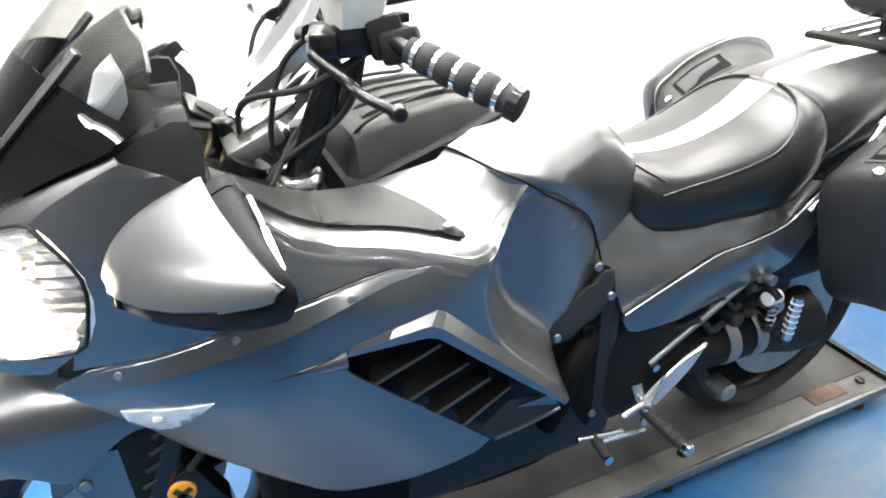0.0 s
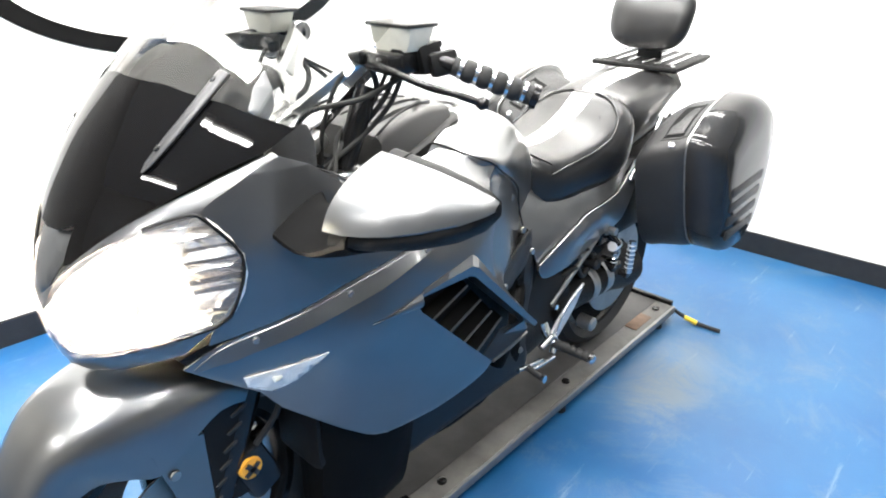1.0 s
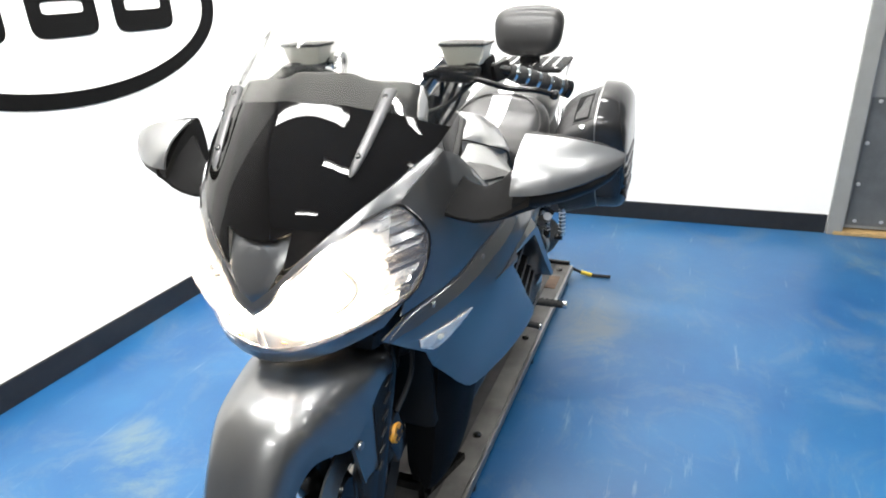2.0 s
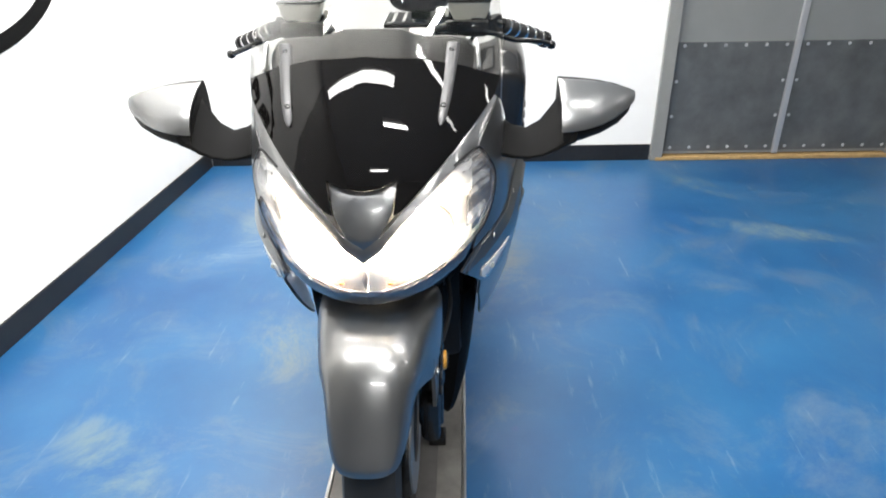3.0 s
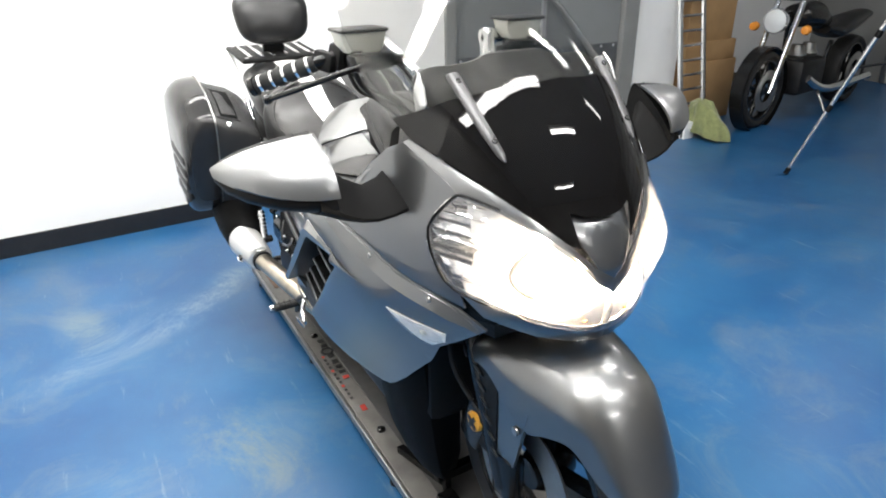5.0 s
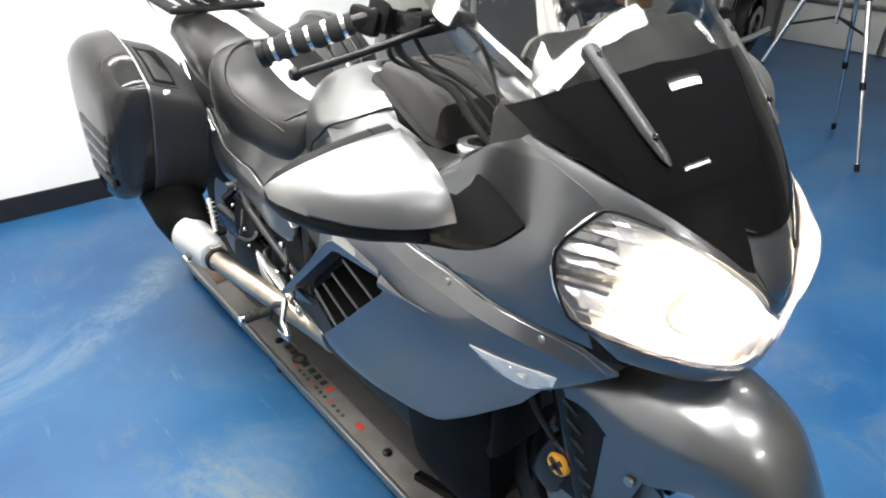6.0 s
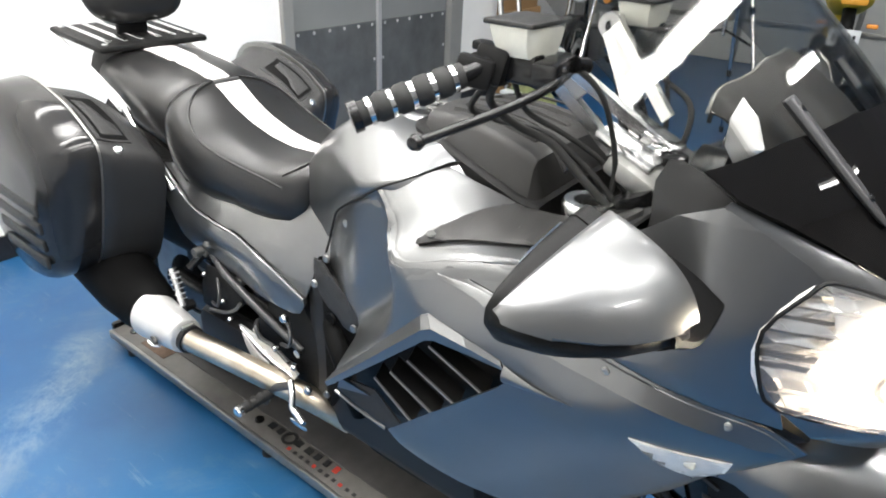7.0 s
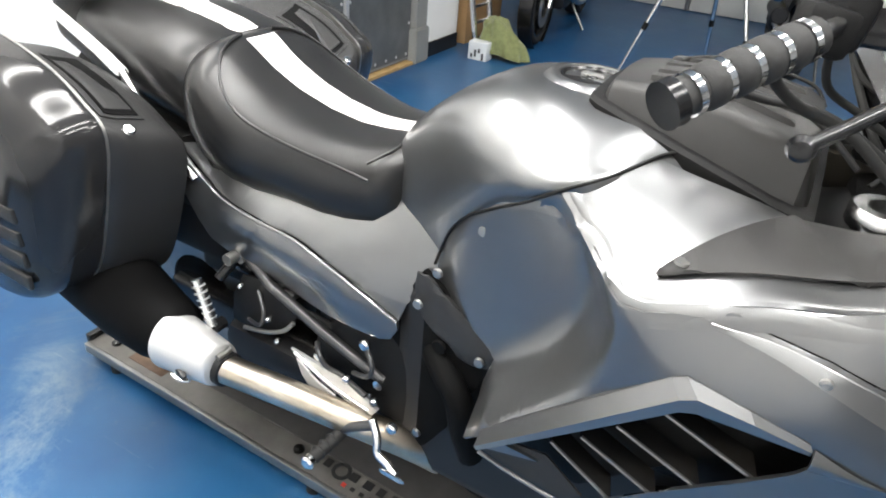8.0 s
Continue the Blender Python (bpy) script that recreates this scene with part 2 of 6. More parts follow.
def curve_points(pts, per=8, closed=False):
    """Catmull-Rom through a few points."""
    p = [Vector(q) for q in pts]
    n, out = len(p), []
    for i in range(n if closed else n - 1):
        a = p[(i - 1) % n] if closed or i > 0 else p[0]
        b, c = p[i], p[(i + 1) % n]
        d = p[(i + 2) % n] if closed or i + 2 < n else p[-1]
        for k in range(per):
            t = k / per
            out.append(0.5 * ((2 * b) + (c - a) * t + (2 * a - 5 * b + 4 * c - d) * t * t + (3 * b - a - 3 * c + d) * t ** 3))
    if not closed:
        out.append(p[-1])
    return out


def loft(rings, cap=True, closed=True, bm=None):
    """A skin over rings of equally many points."""
    bm = bm or bmesh.new()
    vs = [[bm.verts.new(p) for p in r] for r in rings]
    n = len(rings[0])
    for a, b in zip(vs, vs[1:]):
        for i in range(n if closed else n - 1):
            j = (i + 1) % n
            bm.faces.new((a[i], a[j], b[j], b[i]))
    if cap and closed:
        bm.faces.new(vs[0][::-1])
        bm.faces.new(vs[-1])
    return bm


def tube(pts, r, sides=12, smooth=6, bm=None, r_end=None):
    """A round bar along a smooth line."""
    line = curve_points(pts, smooth) if smooth and len(pts) > 2 else [Vector(q) for q in pts]
    rings, up = [], None
    for i, q in enumerate(line):
        d = (line[min(i + 1, len(line) - 1)] - line[max(i - 1, 0)]).normalized()
        if up is None:
            up = d.orthogonal().normalized()
        up = (up - d * up.dot(d)).normalized()
        side = d.cross(up)
        rad = r if r_end is None else r + (r_end - r) * i / (len(line) - 1)
        rings.append([q + rad * (math.cos(2 * math.pi * k / sides) * up + math.sin(2 * math.pi * k / sides) * side) for k in range(sides)])
    return loft(rings, bm=bm)


def block(size, at=(0, 0, 0), bevel=0.004, rot=None, bm=None, seg=2):
    """A box with rounded edges."""
    own = bmesh.new()
    bmesh.ops.create_cube(own, size=1.0)
    for v in own.verts:
        v.co = Vector((v.co.x * size[0], v.co.y * size[1], v.co.z * size[2]))
    if bevel:
        bmesh.ops.bevel(own, geom=own.edges[:], offset=min(bevel, min(size) * 0.45), segments=seg, affect="EDGES", profile=0.5)
    m = Matrix.Translation(at) @ (rot or Matrix())
    bmesh.ops.transform(own, matrix=m, verts=own.verts)
    if bm is None:
        return own
    me = bpy.data.meshes.new("tmp")
    own.to_mesh(me)
    own.free()
    bm.from_mesh(me)
    bpy.data.meshes.remove(me)
    return bm


def lathe(profile, axis_at, axis="y", sides=32, bm=None, closed=False):
    """Turns a profile of (along, radius) round an axis through axis_at."""
    rings = []
    c = Vector(axis_at)
    for k in range(sides):
        a = 2 * math.pi * k / sides
        ring = []
        for u, r in profile:
            p, q = r * math.cos(a), r * math.sin(a)
            ring.append(c + {"y": Vector((p, u, q)), "x": Vector((u, p, q)), "z": Vector((p, q, u))}[axis])
        rings.append(ring)
    bm = bm or bmesh.new()
    vs = [[bm.verts.new(p) for p in r] for r in rings]
    n = len(profile)
    for k in range(sides):
        a, b = vs[k], vs[(k + 1) % sides]
        for i in range(n if closed else n - 1):
            j = (i + 1) % n
            bm.faces.new((a[i], a[j], b[j], b[i]))
    bmesh.ops.remove_doubles(bm, verts=bm.verts, dist=1e-6)
    return bm


def rbf(points):
    """A smooth height over a plane through a few control points (thin plate)."""
    P = np.array(points, float)
    n = len(P)

    def kern(d2):
        return 0.5 * d2 * np.log(d2 + 1e-12)
    d2 = ((P[:, None, :2] - P[None, :, :2]) ** 2).sum(2)
    A = np.zeros((n + 3, n + 3))
    A[:n, :n] = kern(d2) + 2e-4 * np.eye(n)
    A[:n, n], A[:n, n + 1:] = 1, P[:, :2]
    A[n, :n], A[n + 1:, :n] = 1, P[:, :2].T
    w = np.linalg.solve(A, np.concatenate([P[:, 2], np.zeros(3)]))

    def f(u, v):
        k = kern((P[:, 0] - u) ** 2 + (P[:, 1] - v) ** 2)
        return float(k @ w[:n] + w[n] + w[n + 1] * u + w[n + 2] * v)
    return f


def shell(bm, thick):
    """Gives an open sheet its thickness, inwards, with a rim."""
    bm.normal_update()
    outer = list(bm.verts)
    faces = [[v for v in f.verts] for f in bm.faces]
    rim = [(e.verts[0], e.verts[1]) for e in bm.edges if e.is_boundary]
    inner = {v: bm.verts.new(v.co - v.normal * thick) for v in outer}
    for f in faces:
        bm.faces.new([inner[v] for v in reversed(f)])
    for a, b in rim:
        bm.faces.new((a, b, inner[b], inner[a]))


def patch(outline, place, step=0.025, thick=0.004, lip=0.003, round_off=0, out=0.0, inside=(0.4, 0, 0.6)):
    """A curved panel: an outline in two numbers, laid on a surface by place(u, v), with thickness and rolled edges."""
    pts = [Vector((u, v, 0)) for u, v in outline]
    if round_off:
        pts = curve_points(pts, round_off, closed=True)
    bm = bmesh.new()
    bm.faces.new([bm.verts.new(p) for p in pts])
    bm.normal_update()
    bmesh.ops.triangulate(bm, faces=bm.faces[:])
    for ax in (0, 1):
        lo, hi = min(p[ax] for p in pts), max(p[ax] for p in pts)
        k = math.ceil(lo / step)
        no = Vector((1, 0, 0)) if ax == 0 else Vector((0, 1, 0))
        while k * step < hi:
            bmesh.ops.bisect_plane(bm, geom=bm.verts[:] + bm.edges[:] + bm.faces[:], dist=1e-5, plane_co=no * (k * step), plane_no=no)
            k += 1
    bmesh.ops.remove_doubles(bm, verts=bm.verts, dist=1e-5)
    for v in bm.verts:
        v.co = Vector(place(v.co.x, v.co.y))
    bmesh.ops.recalc_face_normals(bm, faces=bm.faces)
    bm.normal_update()
    ref = sum((f.normal for f in bm.faces), Vector())
    c = sum((v.co for v in bm.verts), Vector()) / len(bm.verts)
    if ref.dot(c - Vector(inside)) < 0:
        bmesh.ops.reverse_faces(bm, faces=bm.faces)
        bm.normal_update()
    for v in bm.verts:
        v.co += v.normal * out
    if lip:
        edge = [(v, v.normal.copy()) for v in bm.verts if v.is_boundary]
        for v, n in edge:
            v.co -= n * lip
    shell(bm, thick)
    return bm


def mirrored(bm):
    """The same mesh on the other side of the bike."""
    b2 = bm.copy()
    for v in b2.verts:
        v.co.y = -v.co.y
    bmesh.ops.reverse_faces(b2, faces=b2.faces)
    return b2


def both(name, bm, material, parent, label="", smooth=38, mats=()):
    """A part on the left and its mirror image on the right."""
    other = mirrored(bm)
    a = part(name, bm, material, parent, label, smooth, mats=mats)
    b = part(name, other, material, parent, label, smooth, mats=mats)
    return a, b


# ---- the room ----
def slab(name, p0, p1, z0, z1, thick, material, side=1, bevel=0.0):
    """A wall or board that stands on the line p0 to p1, thick to its left (side 1) or right."""
    a, b = Vector((*p0, 0)), Vector((*p1, 0))
    d = (b - a).normalized()
    n = Vector((-d.y, d.x, 0)) * side * thick
    bm = loft([[a + Vector((0, 0, z)), b + Vector((0, 0, z)), b + n + Vector((0, 0, z)), a + n + Vector((0, 0, z))] for z in (z0, z1)])
    if bevel:
        bmesh.ops.bevel(bm, geom=bm.edges[:], offset=bevel, segments=2, affect="EDGES")
    return part(name, bm, material, smooth=0)


def wb(y):
    """The rear wall's face at y."""
    return (-1.865 - 0.0231 * (y + 1.47), y)


def wa(x):
    """The logo wall's face at x."""
    return (x, -1.47 - 0.035 * (x + 1.865))


H = 2.95
bm = block((9.2, 10.6, 0.1), (0.9, 2.5, -0.05), 0)
tagged(part("floor", bm, FLOOR, smooth=0), "worn blue epoxy floor with pale scuffs", "floor", kind="structure")
bm = block((9.2, 10.6, 0.1), (0.9, 2.5, H + 0.05), 0)
tagged(part("ceiling", bm, CEIL, smooth=0), "plain white painted ceiling", "ceiling", kind="structure")
# The north and far west walls are unseen, added dark to cut reflections.
WALLS = [("wall_west", wa(-2.2), wa(1.3), 0, H, -1), ("unseen_wall_west", wa(1.3), wa(4.9), 0, H, -1), ("wall_south", wb(-1.6), wb(1.40), 0, H, 1),
         ("wall_south_far", wb(3.10), wb(3.62), 0, H, 1), ("wall_over_door", wb(1.40), wb(3.10), 2.12, H, 1),
         ("wall_recess", (-2.95, 3.5), (-2.95, 7.0), 0, H, 1), ("wall_recess_side", (-3.0, 3.62), (-2.13, 3.62), 0, H, -1),
         ("wall_east", (-3.1, 6.95), (5.0, 6.95), 0, H, 1), ("unseen_wall_north", (4.85, -2.0), (4.85, 7.1), 0, H, -1)]
for n, a, b, z0, z1, s in WALLS:
    far = n in ("wall_east", "unseen_wall_north", "unseen_wall_west")
    tagged(slab(n, a, b, z0, z1, 0.15, GARAGE if far else WALL, s), "dark grey wall, mostly unseen, kept dark to cut bounce" if far else "white painted plaster wall", "wall", kind="structure")
for a, b in ((wb(-1.46), wb(1.395)), (wb(3.105), wb(3.62))):
    o = slab("baseboard", a, b, 0, 0.105, 0.012, BASE, -1, 0.003)
    tagged(o, "black vinyl base along the white wall", "baseboard", kind="structure")
o = slab("baseboard", wa(-1.85), wa(4.8), 0, 0.105, 0.012, BASE, 1, 0.003)
tagged(o, "black vinyl base along the white wall", "baseboard", kind="structure")
for a, b in (((-2.95, 3.7), (-2.95, 6.9)),):
    tagged(slab("baseboard", a, b, 0, 0.105, 0.012, BASE, -1, 0.003), "black vinyl base along the white wall", "baseboard", kind="structure")


def on_wall_b(y, z, off):
    p = wb(y)
    return Vector((p[0] + off, p[1], z))


def wall_box(y0, y1, z0, z1, off0, off1, bevel=0.003):
    bm = loft([[on_wall_b(y0, z, off0), on_wall_b(y1, z, off0), on_wall_b(y1, z, off1), on_wall_b(y0, z, off1)] for z in (z0, z1)])
    if bevel:
        bmesh.ops.bevel(bm, geom=bm.edges[:], offset=bevel, segments=2, affect="EDGES")
    return bm


door = thing("door_1", "closed grey double door with riveted kick plates", "door", on_wall_b(2.2, 0, 0), kind="structure")
inv = Matrix.Translation(-on_wall_b(2.2, 0, 0))


def dpart(name, bm, m, parent, label=""):
    bmesh.ops.transform(bm, matrix=inv, verts=bm.verts)
    return part(name, bm, m, parent, label)


dpart("frame", wall_box(1.40, 1.475, 0, 2.12, -0.10, 0.03), FRAMEM, door)
dpart("frame", wall_box(2.955, 3.10, 0.24, 2.12, -0.10, 0.03), FRAMEM, door)
dpart("frame", wall_box(2.93, 3.11, 0.0, 0.24, -0.10, 0.05, 0.008), FRAMEM, door, "boxed-in foot of the door post")
dpart("frame", wall_box(1.475, 2.955, 2.04, 2.12, -0.10, 0.03), FRAMEM, door)
for y0, y1 in ((1.48, 2.198), (2.222, 2.95)):
    leaf = dpart("door_leaf", wall_box(y0, y1, 0.03, 2.04, -0.06, -0.015), DOOR, door)
    dpart("kick_plate", wall_box(y0 + 0.01, y1 - 0.01, 0.05, 0.735, -0.015, -0.010, 0.002), KICK, leaf, "scuffed darker grey kick plate")
    for k in range(6):
        yy = y0 + 0.05 + k * (y1 - y0 - 0.1) / 5
        for zz in (0.715, 0.075):
            dpart("rivet", lathe([(0, 0.011), (0.003, 0.009), (0.005, 0.0)], on_wall_b(yy, zz, -0.010), "x", 8), SILVER, leaf)
    for zz in (0.28, 0.5):
        for yy in (y0 + 0.03, y1 - 0.03):
            dpart("rivet", lathe([(0, 0.011), (0.003, 0.009), (0.005, 0.0)], on_wall_b(yy, zz, -0.010), "x", 8), SILVER, leaf)
dpart("meeting_strip", wall_box(2.192, 2.228, 0.03, 2.04, -0.02, 0.004), SILVER, door, "bright metal strip where the leaves meet")
dpart("threshold", wall_box(1.43, 2.99, 0.0, 0.022, -0.06, 0.035, 0.004), SILL, door, "worn yellowish wooden threshold")

# the sign painted on the wall: an oval with three plain letter-like blocks
sign = thing("wall_sign", "black oval sign with block shapes on the white wall", "sign", (0, wa(0)[1], 1.31), kind="structure")


def on_wall_a(x, z, off=0.0):
    return Vector((x, wa(x)[1] + off - wa(0)[1], z - 1.31))


def flat_ring(cx, cz, outer, inner, n=96, power=2.0):
    def pt(a, b, t):
        c, s = math.cos(t), math.sin(t)
        return (cx + a * math.copysign(abs(c) ** (2 / power), c), cz + b * math.copysign(abs(s) ** (2 / power), s))
    ts = [2 * math.pi * k / n for k in range(n)]
    rings = []
    for (a, b), off in ((outer, 0.0), (outer, 0.004), (inner, 0.004), (inner, 0.0)):
        rings.append([on_wall_a(*pt(a, b, t), off) for t in ts])
    return loft(rings, cap=False)


part("oval_ring", flat_ring(-0.01, 1.315, (0.75, 0.335), (0.675, 0.275)), MATTB, sign, smooth=0)
for cx, cz, wide in ((0.40, 1.338, 0.138), (0.028, 1.338, 0.142), (-0.345, 1.332, 0.152)):
    part("block_shape", flat_ring(cx, cz, (wide, 0.105), (wide * 0.62, 0.022), 48, 5.5), MATTB, sign, smooth=0)

# ceiling lamps: housing and diffuser
for lx, ly, length, watts in LAMPS:
    fix = thing("ceiling_light", "long white ceiling batten above the view, with a lit diffuser", "ceiling light", (lx, ly, H), group="ceiling lights")
    part("housing", block((batten_width(length) + 0.06, length + 0.05, 0.05), (0, 0, -0.026), 0.008), WALL, fix)
    part("diffuser", block((batten_width(length), length, 0.03), (0, 0, -0.062), 0.012), TUBEM, fix, "glowing white diffuser")

# ---- far corner: ladder, boxes, towel, tripod, two parked bikes, sectional door ----
lad = thing("ladder", "narrow aluminium ladder leaning against the boxes", "ladder", (-1.78, 3.5, 0))
for dy in (-0.02, 0.24):
    part("rail", tube([(0.06, dy, 0.0), (-0.30, dy + 0.05, 1.75)], 0.022, 8, 0), ALU, lad)
for k in range(15):
    z = 0.12 + 0.11 * k
    x = 0.06 - 0.36 * z / 1.75
    y = 0.05 * z / 1.75
    part("rung", tube([(x, y - 0.02, z), (x, y + 0.24, z)], 0.012, 8, 0), ALU, lad)

for k, (sy, sz, y, z, sx) in enumerate(((0.62, 0.5, 4.02, 0.0, 0.5), (0.6, 0.16, 4.0, 0.502, 0.48), (0.55, 0.36, 3.98, 0.664, 0.45))):
    bx = thing("cardboard_box", "closed brown cardboard box in a stack", "box", (-2.2, y, z), group="stacked boxes")
    part("carton", block((sx, sy, sz), (0, 0, sz / 2), 0.006), CARD, bx)
    part("flap", block((sx - 0.02, sy / 2 - 0.004, 0.004), (0, sy / 4, sz + 0.001), 0.001), CARD, bx)
    part("flap", block((sx - 0.02, sy / 2 - 0.004, 0.004), (0, -sy / 4, sz + 0.001), 0.001), CARD, bx)

cl = thing("towel", "crumpled olive green towel hung over a white carton", "towel", (-1.53, 3.55, 0))
rings = []
for i in range(14):
    t = i / 13
    ring = []
    for k in range(36):
        a = 2 * math.pi * k / 36
        r = (1 - .62 * t ** 1.3) * (1 + .10 * math.sin(5 * a + 3 * t) + .07 * math.sin(9 * a - 5 * t))
        if i == 13:
            r *= .15
        ring.append((.19 * r * math.cos(a) - .085 * t, .125 * r * math.sin(a), .012 + (.05 * (1 - math.cos(a)) if i == 0 else 0) + .27 * t ** .8 * (1 + .07 * math.sin(3 * a + 6 * t))))
    rings.append(ring)
part("cloth", loft(rings), GREEN, cl, smooth=80)
bn = thing("carton", "small white carton with black marks under a towel", "carton", (-1.66, 3.42, 0))
part("box_body", block((.15, .10, .13), (0, 0, .065), .004), PLATEW, bn)
for k in range(4):
    part("print_bar", block((.016, .004, .03 + .02 * (k % 2)), (-.045 + .03 * k, -.0505, .03 + .02 * (k % 3)), 0), INK, bn)

tri_ = thing("tripod", "silver camera tripod with black joints on the blue floor", "tripod", (-0.19, 3.48, 0))
apex = Vector((0, 0, 1.42))
for fx, fy in ((-0.44, -0.23), (0.445, -0.245), (0.02, 0.49)):
    foot = Vector((fx, fy, 0.012))
    leg = part("leg", tube([apex, foot], 0.017, 10, 0, r_end=0.011), ALU, tri_)
    for t in (0.36, 0.68, 0.985):
        c = apex.lerp(foot, t)
        d = (foot - apex).normalized() * 0.022
        part("clamp", tube([c - d, c + d], 0.021 - 0.006 * t, 10, 0), BLACKP, leg)
    part("spreader", tube([(0, 0, 0.78), apex.lerp(foot, 0.5)], 0.008, 8, 0), BLACKP, tri_)
part("column", tube([(0, 0, 0.74), (0, 0, 1.62)], 0.014, 10, 0), ALU, tri_)
part("hub", lathe([(1.36, 0.0), (1.36, 0.05), (1.46, 0.05), (1.48, 0.02), (1.48, 0)], (0, 0, 0), "z", 16), BLACKP, tri_)
part("head", block((0.09, 0.07, 0.12), (0, 0, 1.66), 0.012), BLACKP, tri_)

sd = thing("sectional_door", "off-white sectional garage door with dark ribs", "garage door", (0.2, 6.95, 0), kind="structure")
for k in range(6):
    part("panel", block((4.4, 0.05, 0.435), (0, -0.035, 0.225 + 0.45 * k), 0.006), PANELW, sd)
    part("rib", block((4.4, 0.03, 0.05), (0, -0.07, 0.445 + 0.45 * k), 0.004), STEEL, sd, "dark steel rib across the panels")
for x in (-2.2, -1.1, 0.0, 1.1, 2.2):
    part("stile", block((0.05, 0.03, 2.7), (x, -0.075, 1.36), 0.004), STEEL, sd)


def wheel(parent, c, r, width, name="wheel", spokes=5, hub=0.05, disc=True):
    """A tyre, a cast rim and a brake disc on each side, axle along y."""
    w = part(name, lathe([(-width * 0.32, r - 0.085), (-width * 0.42, r - 0.062), (-width * 0.5, r - 0.04), (-width * 0.42, r - 0.015), (-width * 0.2, r - 0.002),
                          (0, r), (width * 0.2, r - 0.002), (width * 0.42, r - 0.015), (width * 0.5, r - 0.04), (width * 0.42, r - 0.062), (width * 0.32, r - 0.085)],
                         c, "y", 56, closed=True), TYRE, parent, "black tyre on a dark cast rim")
    part("rim", lathe([(-width * 0.4, r - 0.066), (-width * 0.4, r - 0.082), (-width * 0.2, r - 0.098), (width * 0.2, r - 0.098), (width * 0.4, r - 0.082),
                       (width * 0.4, r - 0.066), (0, r - 0.085)], c, "y", 56, closed=True), GLOSSB, w)
    part("wheel_hub", lathe([(-width * 0.45, 0), (-width * 0.45, hub * 0.7), (-width * 0.2, hub), (width * 0.2, hub), (width * 0.45, hub * 0.7), (width * 0.45, 0)], c, "y", 24), GLOSSB, w)
    for k in range(spokes):
        a = 2 * math.pi * k / spokes + 0.3
        d = Vector((math.cos(a), 0, math.sin(a)))
        part("spoke", tube([Vector(c) + d * hub * 0.8, Vector(c) + d * (r - 0.09)], 0.017, 8, 0), GLOSSB, w)
    if disc:
        for s in (-1, 1):
            prof = [(s * width * 0.55, r * 0.30), (s * width * 0.55, r * 0.53), (s * width * 0.55 + s * 0.005, r * 0.53), (s * width * 0.55 + s * 0.005, r * 0.30)]
            part("brake_disc", lathe(prof, c, "y", 40, closed=True), STEEL, w)


